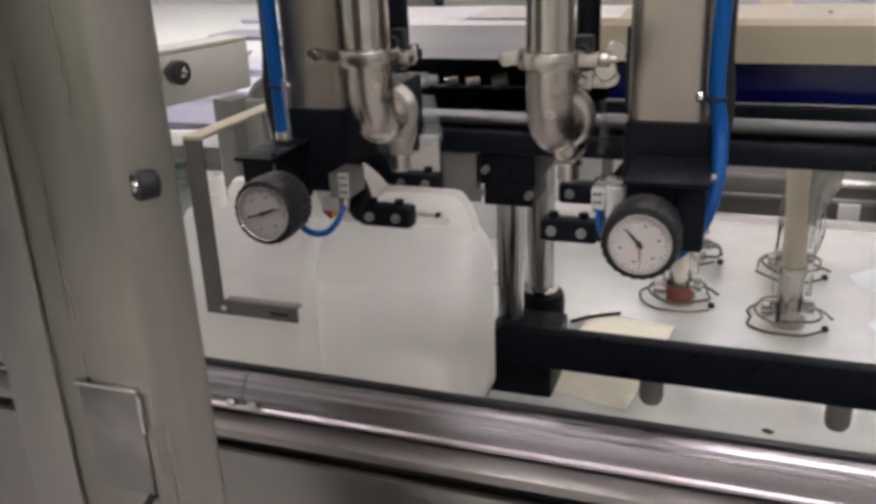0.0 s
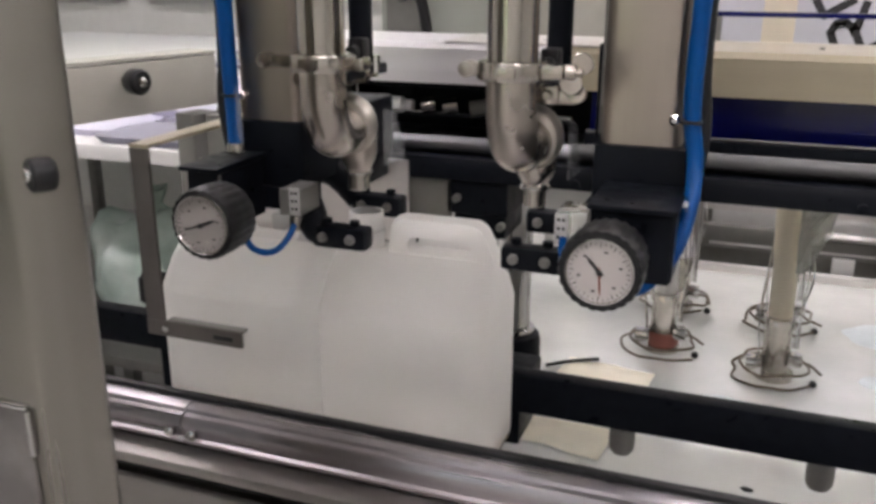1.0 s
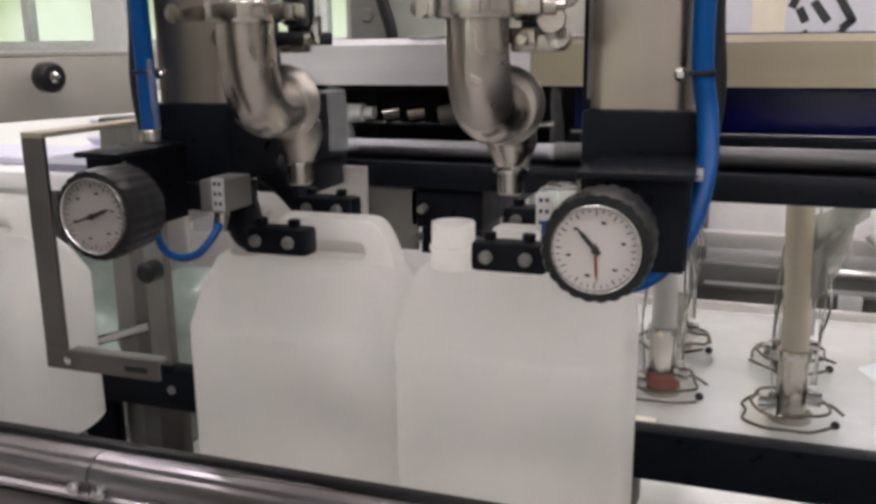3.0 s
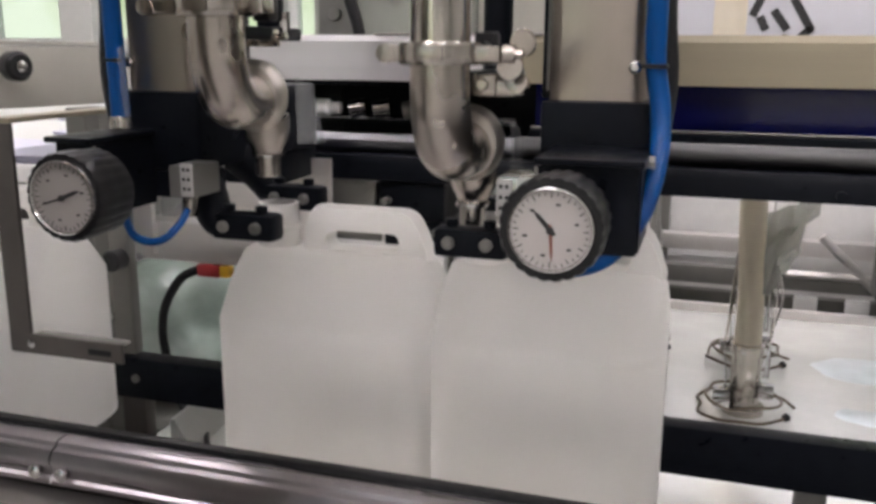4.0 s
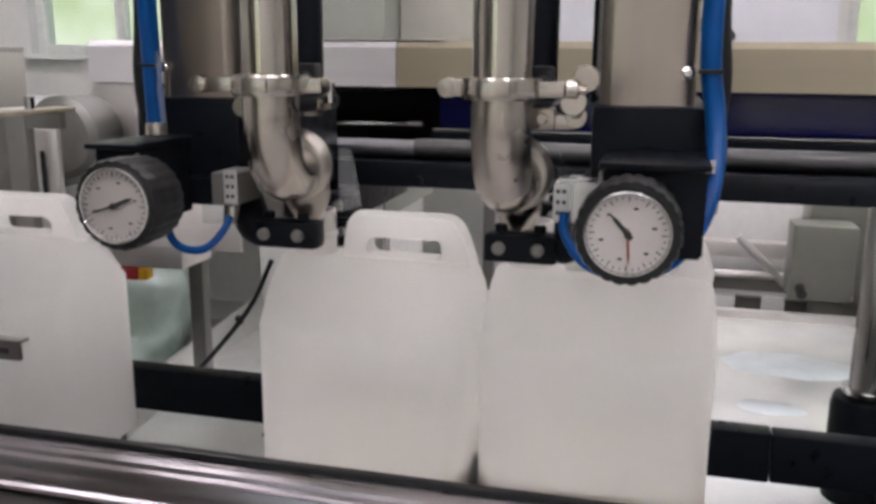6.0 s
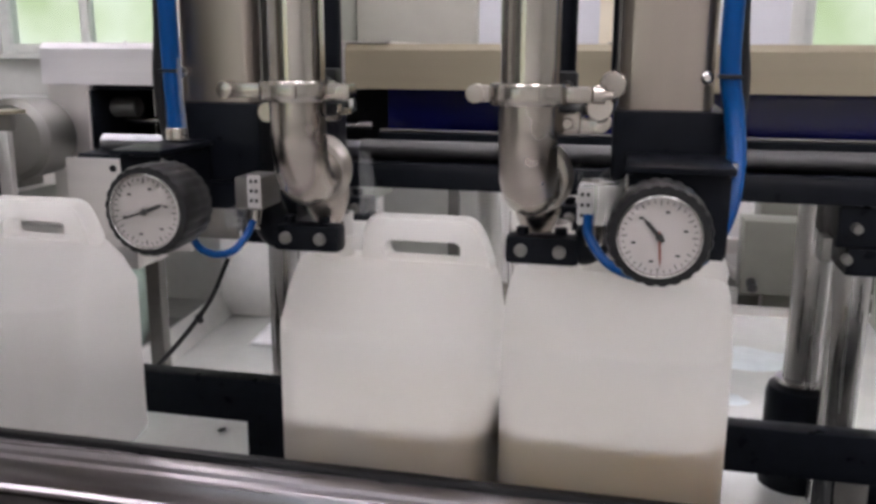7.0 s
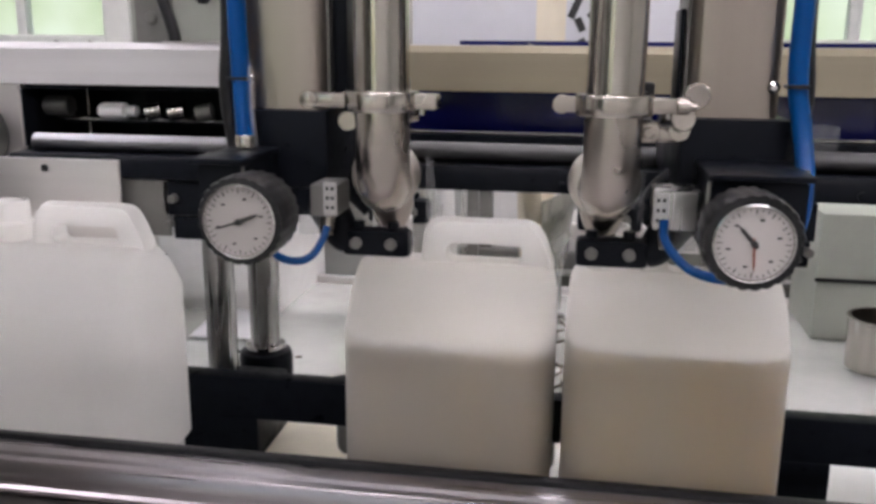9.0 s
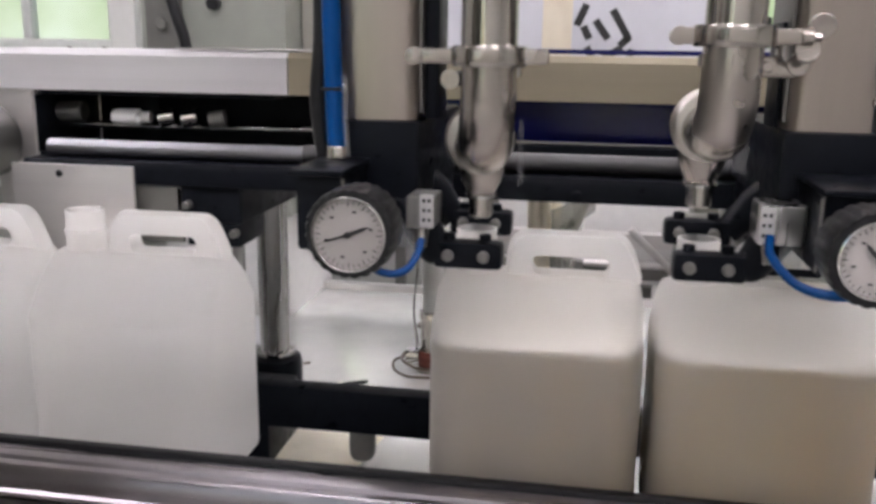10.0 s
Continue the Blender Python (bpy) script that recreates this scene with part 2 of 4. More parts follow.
def rod(bm, a, b, r, seg=18, bevel=0.0):
    a, b = Vector(a), Vector(b)
    d = b - a
    m = Matrix.Translation(a) @ d.to_track_quat("Z", "Y").to_matrix().to_4x4()
    n = d.length
    prof = [(r - bevel, 0), (r, bevel), (r, n - bevel), (r - bevel, n)] if bevel else [(r, 0), (r, n)]
    return lathe(bm, prof, m, seg)


def smooth_path(points, steps=6):
    p = [Vector(q) for q in points]
    p = [2 * p[0] - p[1], *p, 2 * p[-1] - p[-2]]
    out = []
    for i in range(1, len(p) - 2):
        for k in range(steps):
            t = k / steps
            out.append(0.5 * (2 * p[i] + (p[i + 1] - p[i - 1]) * t + (2 * p[i - 1] - 5 * p[i] + 4 * p[i + 1] - p[i + 2]) * t * t
                              + (3 * p[i] - p[i - 1] - 3 * p[i + 1] + p[i + 2]) * t ** 3))
    out.append(p[-2])
    return out


def sweep(bm, points, r, seg=12, steps=6, flat=1.0, closed=False):
    """A round tube along a smooth path; r is one radius or one for each point."""
    path = smooth_path(points, steps) if steps else [Vector(q) for q in points]
    n = len(path)
    radii = [r] * n if not isinstance(r, (list, tuple)) else [float(np.interp(i / (n - 1) * (len(r) - 1), range(len(r)), r)) for i in range(n)]
    rings, up = [], None
    for i, q in enumerate(path):
        d = (path[min(i + 1, n - 1)] - path[max(i - 1, 0)]).normalized()
        if up is None:
            up = d.orthogonal().normalized()
        up = (up - d * up.dot(d)).normalized()
        side = d.cross(up)
        rings.append([bm.verts.new(q + radii[i] * (up * math.cos(2 * math.pi * k / seg) + flat * side * math.sin(2 * math.pi * k / seg))) for k in range(seg)])
    for a, b in zip(rings, rings[1:]):
        for k in range(seg):
            j = (k + 1) % seg
            bm.faces.new((a[k], a[j], b[j], b[k]))
    bm.faces.new(rings[0])
    bm.faces.new(rings[-1])
    return bm


def prism(bm, outline, y0, y1, m=None, bevel=0.0):
    """An (x, z) outline drawn out from y0 to y1."""
    m = m or Matrix()
    a = [bm.verts.new(m @ Vector((x, y0, z))) for x, z in outline]
    b = [bm.verts.new(m @ Vector((x, y1, z))) for x, z in outline]
    n = len(a)
    faces = [bm.faces.new(a), bm.faces.new(b[::-1])]
    for i in range(n):
        bm.faces.new((a[i], b[i], b[(i + 1) % n], a[(i + 1) % n]))
    if bevel:
        edges = [e for fc in faces for e in fc.edges]
        bmesh.ops.bevel(bm, geom=edges, offset=bevel, segments=2, affect="EDGES")
    return bm


def rounded(hx, hy, r, n=5, cx=0.0, cy=0.0):
    """Points of a rounded rectangle."""
    out = []
    for sx, sy, a0 in ((1, 1, 0), (-1, 1, 90), (-1, -1, 180), (1, -1, 270)):
        for i in range(n + 1):
            a = radians(a0 + 90 * i / n)
            out.append((cx + sx * (hx - r) + r * math.cos(a), cy + sy * (hy - r) + r * math.sin(a)))
    return out


def loft(bm, sections, cap=True):
    """sections: (z, outline) with equal counts of points."""
    rings = [[bm.verts.new((x, y, z)) for x, y in o] for z, o in sections]
    for a, b in zip(rings, rings[1:]):
        n = len(a)
        for i in range(n):
            bm.faces.new((a[i], a[(i + 1) % n], b[(i + 1) % n], b[i]))
    if cap:
        bm.faces.new(rings[0][::-1])
        bm.faces.new(rings[-1])
    return bm


ORIGIN = {}


def thing(name, x, y, z, label, category, group="", kind=""):
    ob = new(name)
    ob.location = (x, y, z)
    ob.empty_display_size = 0.05
    ORIGIN[ob] = Vector((x, y, z))
    return tagged(ob, label, category, group, kind)


def part(name, bm, mat, parent=None, label="", local=False, smooth=35):
    """One mesh, drawn in world places unless local, under a thing or a part."""
    bmesh.ops.recalc_face_normals(bm, faces=bm.faces)
    origin = Vector((0, 0, 0)) if parent is None else ORIGIN[parent]
    if parent is not None and not local:
        bmesh.ops.translate(bm, verts=bm.verts, vec=-origin)
    me = bpy.data.meshes.new(name)
    bm.to_mesh(me)
    bm.free()
    me.materials.append(mat)
    if smooth:
        me.shade_smooth()
        me.set_sharp_from_angle(angle=radians(smooth))
    ob = new(name, me)
    if parent is not None:
        ob.parent = parent
    ORIGIN[ob] = origin
    if label:
        tagged(ob, label)
    return ob


def B():
    return bmesh.new()


def structure(name, bm, mat, label, category, smooth=35):
    return tagged(part(name, bm, mat, smooth=smooth), label, category, kind="structure")


# ---- the hall ----
structure("floor", box(B(), (-5, -3.2, -0.1), (5, BACK + 0.2, 0)), FLOOR, "grey painted concrete floor of the workshop", "floor")
structure("ceiling", box(B(), (-5, -3.2, 3.3), (5, BACK + 0.2, 3.4)), WALL, "plain white workshop ceiling", "ceiling")
structure("wall_west", box(B(), (-5.2, -3.2, 0), (-5, BACK + 0.2, 3.3)), WALL, "pale painted side wall", "wall")
structure("wall_east", box(B(), (5, -3.2, 0), (5.2, BACK + 0.2, 3.3)), WALL, "pale painted side wall", "wall")
# unseen window opening, added so the steel covers reflect daylight
bm = B()
SW, SE = -2.30, -0.95
for lo, hi in (((-2.35, 0), (SW, 3.3)), ((SE, 0), (5, 3.3)), ((SW, 0), (SE, 0.9)), ((SW, 2.4), (SE, 3.3))):
    box(bm, (lo[0], -3.4, lo[1]), (hi[0], -3.2, hi[1]))
structure("wall_south", bm, WALL, "pale wall behind the camera with an added window opening", "wall")
bm = B()
for lo, hi in (((SW, 0.9), (SW + 0.05, 2.4)), ((SE - 0.05, 0.9), (SE, 2.4)), ((SW + 0.05, 0.9), (SE - 0.05, 0.95)), ((SW + 0.05, 2.35), (SE - 0.05, 2.4))):
    box(bm, (lo[0], -3.33, lo[1]), (hi[0], -3.27, hi[1]), 0.004)
added_window = thing("window_7", (SW + SE) / 2, -3.3, 0.9, "unseen window added behind the camera for reflections in the steel", "window", "", "structure")
part("window_frame", bm, FRAME_PAINT, added_window)
part("pane", box(B(), (SW + 0.05, -3.303, 0.95), (SE - 0.05, -3.297, 2.35)), GLASS, added_window).visible_shadow = False
# unseen wall section, dark only to dim what the left cover reflects
structure("wall_south_west", box(B(), (-5, -3.4, 0), (-2.352, -3.2, 3.3)), REFLECTED_DARK, "unseen wall section made dark to dim reflections in the steel", "wall")
WINDOWS = [(-4.3, -3.3), (-3.1, -2.12), (-2.0, -1.0), (-0.6, 0.4), (0.8, 1.8), (2.2, 3.2)]
bm = B()
box(bm, (-5, BACK, 0), (5, BACK + 0.2, 1.24))
box(bm, (-5, BACK, 2.5), (5, BACK + 0.2, 3.3))
edge = -5
for a, b in WINDOWS + [(5, 5)]:
    box(bm, (edge, BACK, 1.24), (a, BACK + 0.2, 2.5))
    edge = b
structure("wall_north", bm, WALL, "pale wall with a row of windows", "wall")
for i, (a, b) in enumerate(WINDOWS):
    w = thing("window_%d" % (i + 1), (a + b) / 2, BACK, 1.24, "white framed window with trees outside", "window", "windows in the back wall", "structure")
    bm = B()
    for lo, hi in (((a, 1.24), (a + 0.05, 2.5)), ((b - 0.05, 1.24), (b, 2.5)), ((a + 0.05, 1.24), (b - 0.05, 1.29)), ((a + 0.05, 2.45), (b - 0.05, 2.5)),
                   (((a + b) / 2 - 0.025, 1.29), ((a + b) / 2 + 0.025, 2.45))):
        box(bm, (lo[0], BACK + 0.06, lo[1]), (hi[0], BACK + 0.12, hi[1]), 0.004)
    part("window_frame", bm, FRAME_PAINT, w)
    for c, d in ((a + 0.05, (a + b) / 2 - 0.025), ((a + b) / 2 + 0.025, b - 0.05)):
        pane = part("pane", box(B(), (c, BACK + 0.085, 1.29), (d, BACK + 0.091, 2.45)), GLASS, w)
        pane.visible_shadow = False
    part("window_sill", box(B(), (a - 0.03, BACK - 0.06, 1.215), (b + 0.03, BACK - 0.003, 1.238), 0.005), FRAME_PAINT, w)
structure("ground", box(B(), (-60, -60, -0.3), (60, 120, -0.12)), LEAVES, "green ground outside", "ground")
# backdrop glows by itself: daylight and haze are put into its colours
distance_glow = glowing("glowing distance", (0.80, 0.90, 0.66), 0.68)
hn, hk = distance_glow.node_tree.nodes, distance_glow.node_tree.links
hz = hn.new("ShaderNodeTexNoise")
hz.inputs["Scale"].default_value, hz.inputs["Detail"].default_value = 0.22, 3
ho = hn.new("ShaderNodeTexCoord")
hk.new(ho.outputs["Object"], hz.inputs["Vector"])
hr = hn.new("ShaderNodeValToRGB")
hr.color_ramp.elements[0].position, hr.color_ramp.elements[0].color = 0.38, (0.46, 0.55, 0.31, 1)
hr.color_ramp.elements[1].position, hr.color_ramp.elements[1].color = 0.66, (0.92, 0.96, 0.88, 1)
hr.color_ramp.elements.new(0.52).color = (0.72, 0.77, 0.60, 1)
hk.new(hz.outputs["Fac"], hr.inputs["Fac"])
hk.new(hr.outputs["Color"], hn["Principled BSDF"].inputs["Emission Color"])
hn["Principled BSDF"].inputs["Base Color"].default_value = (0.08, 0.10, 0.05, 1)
structure("backdrop", box(B(), (-40, 30, -2), (40, 30.2, 16)), distance_glow, "glowing backdrop with a pale green daylit distance painted on", "backdrop")

# ceiling lights added out of view, inferred from reflections in the steel
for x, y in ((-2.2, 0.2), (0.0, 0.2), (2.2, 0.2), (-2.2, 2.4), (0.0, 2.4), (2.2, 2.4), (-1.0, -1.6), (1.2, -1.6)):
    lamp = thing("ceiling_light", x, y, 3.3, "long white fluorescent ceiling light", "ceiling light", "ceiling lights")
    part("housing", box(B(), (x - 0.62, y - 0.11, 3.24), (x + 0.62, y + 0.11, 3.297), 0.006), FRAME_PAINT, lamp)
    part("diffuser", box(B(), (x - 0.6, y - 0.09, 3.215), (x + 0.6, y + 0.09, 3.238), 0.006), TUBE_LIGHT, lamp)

# ---- the conveyor ----
conv = thing("conveyor", 0, 1.08, 0, "long steel belt conveyor with a polished front rail", "conveyor")
part("belt", box(B(), (-2.6, 0.992, BELT - 0.012), (2.6, 1.084, BELT), 0.003), BELT_MAT, conv, "grey conveyor belt")
part("bed", box(B(), (-2.6, 0.955, BELT - 0.10), (2.6, 1.080, BELT - 0.014), 0.003), GREY_STEEL, conv)
part("wear_strip", box(B(), (-2.6, 0.972, BELT - 0.012), (2.6, 0.984, 0.848), 0.003), RUBBER, conv, "black plastic wear strip")
for a, b in ((-2.6, -0.6165), (-0.6145, 2.6)):
    bm = B()
    prism(bm, [(0.937, 0.798), (0.937, 0.803), (0.9405, 0.806), (0.9405, 0.817), (0.9375, 0.819), (0.9375, 0.826), (0.943, 0.834), (0.949, 0.836), (0.951, 0.840), (0.957, 0.842), (0.971, 0.842), (0.971, 0.798)], a, b, Matrix(((0, 1, 0, 0), (1, 0, 0, 0), (0, 0, 1, 0), (0, 0, 0, 1))))
    part("front_rail", bm, RAIL, conv, "polished steel guide rail")
for x in (-0.632, -0.599):
    bm = B()
    lathe(bm, [(0.004, 0), (0.0075, 0.002), (0.0075, 0.008), (0.004, 0.010)], pose(x, 0.9405, 0.812, 90, 0, 0), 12)
    part("rail_screw", bm, CHROME, conv)
part("rail_lip", box(B(), (-2.6, 0.897, 0.780), (2.6, 0.9395, 0.795), 0.004), BRUSHED_X, conv)
part("lip_gap", box(B(), (-2.6, 0.912, 0.764), (2.6, 0.955, 0.778), 0.002), RUBBER, conv)
part("side_panel", box(B(), (-2.6, 0.893, 0.40), (2.6, 0.905, 0.763), 0.004), BRUSHED_X, conv, "brushed steel side panel")
for x in (-2.2, -0.9, 0.4, 1.7):
    part("leg", box(B(), (x - 0.025, 1.05, 0), (x + 0.025, 1.10, BELT - 0.102), 0.004), BRUSHED, conv)
guide = thing("guide_bar", 0.8, 1.20, 0.655, "thick black guide bar behind the cans", "guide bar")
part("bar", box(B(), (-1.25, 1.186, 0.786), (0.232, 1.214, 0.843), 0.002), BLACK, guide)
part("bar", box(B(), (0.2335, 1.1865, 0.7865), (2.4, 1.214, 0.842), 0.002), BLACK, guide)
for x in (-0.69, 0.6, 1.4):
    part("bolt", lathe(B(), [(0.006, 0), (0.006, 0.003), (0.003, 0.004)], pose(x, 1.1855, 0.815, 90, 0, 0), 10), GREY_STEEL, guide)
for x in (-0.100, 0.149, 0.40, 0.66):
    part("bar_foot", lathe(B(), [(0.006, 0.744), (0.013, 0.746), (0.0165, 0.752), (0.0172, 0.760), (0.0172, 0.7855), (0.012, 0.7858)], pose(x, 1.202, 0), 20), GREY_STEEL, guide, "short rounded foot under the bar")
part("end_stand", box(B(), (-0.845, 1.192, 0.0), (-0.792, 1.212, 0.7855), 0.004), BLACK, guide, "black steel stand")
for x in (-0.700, 0.95, 2.3):
    part("bar_stand", box(B(), (x - 0.018, 1.190, 0.0), (x + 0.018, 1.212, 0.7855), 0.003), DARK_STEEL, guide)

# ---- the tray table behind ----
table = thing("tray_table", 0.2, 1.7, 0, "wide white enamelled drip table behind the conveyor", "table")
part("tabletop", box(B(), (-0.78, 1.18, 0.630), (1.9, 2.30, 0.655), 0.004), TABLE, table)
part("rim", prism(B(), [(0.0, 0.6555), (-0.030, 0.704), (-0.037, 0.704), (-0.037, 0.6555)], 0.0, 0.98, pose(-0.684, 1.30, 0, 0, 0, 5.5)), RIM, table, "sloping grey rim")
part("rim_screw", lathe(B(), [(0.011, 0), (0.011, 0.006), (0.005, 0.009)], pose(-0.757, 1.86, 0.690, 0, 60, 5), 12), RUBBER, table)
part("back_rim", box(B(), (-0.78, 2.302, 0.630), (1.9, 2.325, 0.672), 0.004), STAINLESS, table)
for x in (-0.7, 1.8):
    for y in (1.25, 2.2):
        part("leg", box(B(), (x - 0.03, y - 0.03, 0), (x + 0.03, y + 0.03, 0.629), 0.004), GREY_STEEL, table)


def spring_stand(x, y, top, cream, red=False):
    st = thing("hose_stand", x, y, 0.655, "plastic hose standing in a steel socket with wire loops", "hose stand", "hose stands on the table")
    part("socket", lathe(B(), [(0.034, 0), (0.034, 0.012), (0.025, 0.016), (0.024, 0.10), (0.027, 0.105), (0.027, 0.12), (0.02, 0.121)], pose(x, y, 0.655), 24), POLISHED, st)
    if top:
        bm = B()
        sweep(bm, [(x, y, 0.75), (x - 0.002, y, 0.85), (x - 0.008, y, 0.95), (x - 0.015, y, top)], [0.0210, 0.0210, 0.0212, 0.0215], 18)
        part("hose", bm, cream, st)
        bm = B()
        for k in range(3):
            sweep(bm, [(x + 0.027 + 0.004 * k, y - 0.01, 0.72), (x + 0.034, y - 0.02 + 0.01 * k, 0.80), (x + 0.046 - 0.008 * k, y, 0.86), (x + 0.03, y + 0.01, 0.93 + 0.02 * k)], 0.0016, 6)
        for k in range(2):
            sweep(bm, [(x - 0.03, y - 0.015 + 0.02 * k, 0.70), (x - 0.036, y - 0.015, 0.78), (x - 0.028, y - 0.012, 0.86 + 0.03 * k)], 0.0016, 6)
        part("wire", bm, CHROME, st)
    bm = B()
    rg = random.Random(int(x * 1000))
    for k, (r, z, ph) in enumerate(((0.075, 0.665, 0.2), (0.062, 0.680, 1.9))):
        pts = [(x + r * math.cos(ph + a) * (1 + 0.12 * rg.uniform(-1, 1)), y + r * math.sin(ph + a), z + 0.006 * rg.uniform(-1, 1)) for a in np.linspace(0, 5.4, 12)]
        sweep(bm, pts, 0.0026, 6, 4)
    part("loop", bm, WIRE, st, "bent dark wire loops")
    part("clip", box(B(), (x - 0.05, y - 0.03, 0.668), (x - 0.022, y - 0.005, 0.70), 0.004), CHROME, st)
    part("clip", box(B(), (x + 0.02, y - 0.02, 0.685), (x + 0.045, y + 0.0, 0.71), 0.004), CHROME, st)
    part("ball", lathe(B(), [(0.002, -0.007), (0.007, -0.003), (0.007, 0.003), (0.002, 0.007)], pose(x + 0.066, y - 0.03, 0.664), 12), RUBBER, st)
    if red:
        part("red_collar", lathe(B(), [(0.030, 0), (0.032, 0.004), (0.032, 0.02), (0.027, 0.026)], pose(x, y, 0.668), 20), DULL_RED, st, "dull red plastic collar")


def film_wrap(x, y, z):
    """Crumpled clear film hanging on a hose."""
    bm = B()
    for k in range(3):
        grid = []
        for i in range(9):
            row = []
            for j in range(7):
                u, v = i / 8, j / 6
                p = Vector((x + 0.022 + 0.075 * u * (0.4 + 0.6 * v), y + 0.012 * (k - 1), z + 0.13 * v + 0.03 * u))
                row.append(bm.verts.new(p + 0.022 * noise.noise_vector(Vector((u * 3.1 + 5 * k, v * 3.3, x * 7)))))
            grid.append(row)
        for i in range(8):
            for j in range(6):
                bm.faces.new((grid[i][j], grid[i + 1][j], grid[i + 1][j + 1], grid[i][j + 1]))
    wrap = part("film_wrap", bm, CRUMPLED, smooth=0)
    so = wrap.modifiers.new("thickness", "SOLIDIFY")
    so.thickness = 0.0004
    tagged(wrap, "crumpled clear film hanging on the hose", "film")


spring_stand(0.103, 1.72, 1.13, CREAM)
film_wrap(0.090, 1.72, 0.86)
spring_stand(-0.106, 1.775, 1.13, WHITE_PLASTIC, True)
spring_stand(-0.10, 2.02, 1.10, WHITE_PLASTIC)
spring_stand(0.115, 1.98, 1.10, CREAM)

bm = B()
sweep(bm, [(-0.297, 1.600, 0.664), (-0.262, 1.632, 0.664), (-0.210, 1.662, 0.664)], 0.004, 6)
tagged(part("cable_end", bm, RUBBER), "short piece of black cable lying on the paper", "cable")


def sheet(name, cx, cy, z, hx, hy, turn, mat, label, wave=0.004):
    bm = B()
    n = 10
    v = [[bm.verts.new(pose(cx, cy, z, 0, 0, turn) @ Vector((hx * (2 * i / n - 1), hy * (2 * j / n - 1), wave * (1 + noise.noise((cx * 9 + i * 0.4, cy + j * 0.4, 0)))))) for j in range(n + 1)] for i in range(n + 1)]
    for i in range(n):
        for j in range(n):
            bm.faces.new((v[i][j], v[i + 1][j], v[i + 1][j + 1], v[i][j + 1]))
    ob = part(name, bm, mat)
    so = ob.modifiers.new("thickness", "SOLIDIFY")
    so.thickness = 0.0008
    return tagged(ob, label, "sheet")


sheet("paper_sheet", -0.205, 1.485, 0.6565, 0.082, 0.165, -8, CREAM_PAPER, "cream paper lying on the table under the guide bar")
for wx, wy, wr in ((0.02, 1.56, 0.075), (0.30, 1.75, 0.06), (0.37, 1.98, 0.13)):
    edge_pts = [(wx + wr * (1 + 0.3 * noise.noise((math.cos(a) * 1.3 + wx * 9, math.sin(a) * 1.3, 0))) * math.cos(a), wy + 0.55 * wr * (1 + 0.35 * noise.noise((math.cos(a) * 1.7, math.sin(a) * 1.7, wx * 5))) * math.sin(a)) for a in np.linspace(0, 6.283, 40, endpoint=False)]
    tagged(part("wet_film", loft(B(), [(0.6552, edge_pts), (0.6558, [((x - wx) * 0.96 + wx, (y - wy) * 0.96 + wy) for x, y in edge_pts])]), CYAN), "pale cyan puddle lying on the table", "puddle")
sheet("paper_sheet", -0.56, 1.92, 0.6565, 0.07, 0.10, 5, PAPER, "creased white paper lying on the table")

rg = random.Random(12)
for i in range(16):
    cx, cy = (-0.46 + rg.gauss(0, 0.05), 1.62 + rg.gauss(0, 0.16)) if i < 10 else (0.0 + rg.uniform(-0.2, 0.5), rg.uniform(1.3, 1.7))
    size = rg.uniform(0.004, 0.011)
    bm = B()
    prism(bm, [(-size, 0), (-size * 0.3, -size * 0.5), (size, -size * 0.2), (size * 0.6, size * 0.5), (-size * 0.4, size * 0.6)], -0.0012, 0.0012, pose(cx, cy, 0.6568, 90, 0, rg.uniform(0, 360)))
    tagged(part("scrap", bm, RUBBER if i % 3 else WIRE), "small dark scrap lying on the table", "scrap", "scraps on the table")

# frames of the machine that stands beyond the table
rear = thing("rear_machine", 0.4, 2.65, 0, "grey steel frame of another machine", "machine")
for z0, z1, y in ((0.735, 0.775, 2.60), (0.655, 0.70, 2.56), (0.57, 0.62, 2.62)):
    part("rail", box(B(), (-0.15, y, z0), (1.6, y + 0.04, z1), 0.003), GREY_STEEL if z0 < 0.7 else STAINLESS, rear)
for x in (-0.12, 0.62, 1.5):
    part("upright", box(B(), (x, 2.645, 0), (x + 0.05, 2.695, 0.92), 0.003), GREY_STEEL, rear)
part("brace", rod(B(), (0.30, 2.55, 0.80), (0.44, 2.55, 0.665), 0.011, 10), STAINLESS, rear)
part("brace", rod(B(), (0.18, 2.55, 0.70), (0.44, 2.55, 0.70), 0.010, 10), STAINLESS, rear)
part("gearbox", box(B(), (0.46, 2.50, 0.71), (0.68, 2.64, 0.90), 0.01), DARK_ENAMEL, rear)
part("cover", box(B(), (-0.10, 2.72, 0.30), (1.55, 2.76, 0.95), 0.003), WHITE_PLASTIC, rear, "white back cover")
for x in (0.25, 0.37, 0.50):
    part("pad", box(B(), (x, 2.54, 0.60), (x + 0.055, 2.558, 0.645), 0.003), WHITE_PLASTIC, rear)
drive = thing("drive_unit", 0.475, 2.41, 0.0, "small grey-green enamelled drive box behind the table", "drive unit")
part("body", box(B(), (0.405, 2.36, 0.690), (0.545, 2.46, 0.870), 0.006), DARK_ENAMEL, drive)
part("foot", box(B(), (0.462, 2.375, 0.0), (0.53, 2.44, 0.689), 0.004), DARK_ENAMEL, drive)
part("plug", rod(B(), (0.43, 2.359, 0.72), (0.43, 2.33, 0.712), 0.012, 12), RUBBER, drive)

pot = thing("steel_pot", 0.770, 1.90, 0.655, "polished stainless steel pot on the table", "pot")
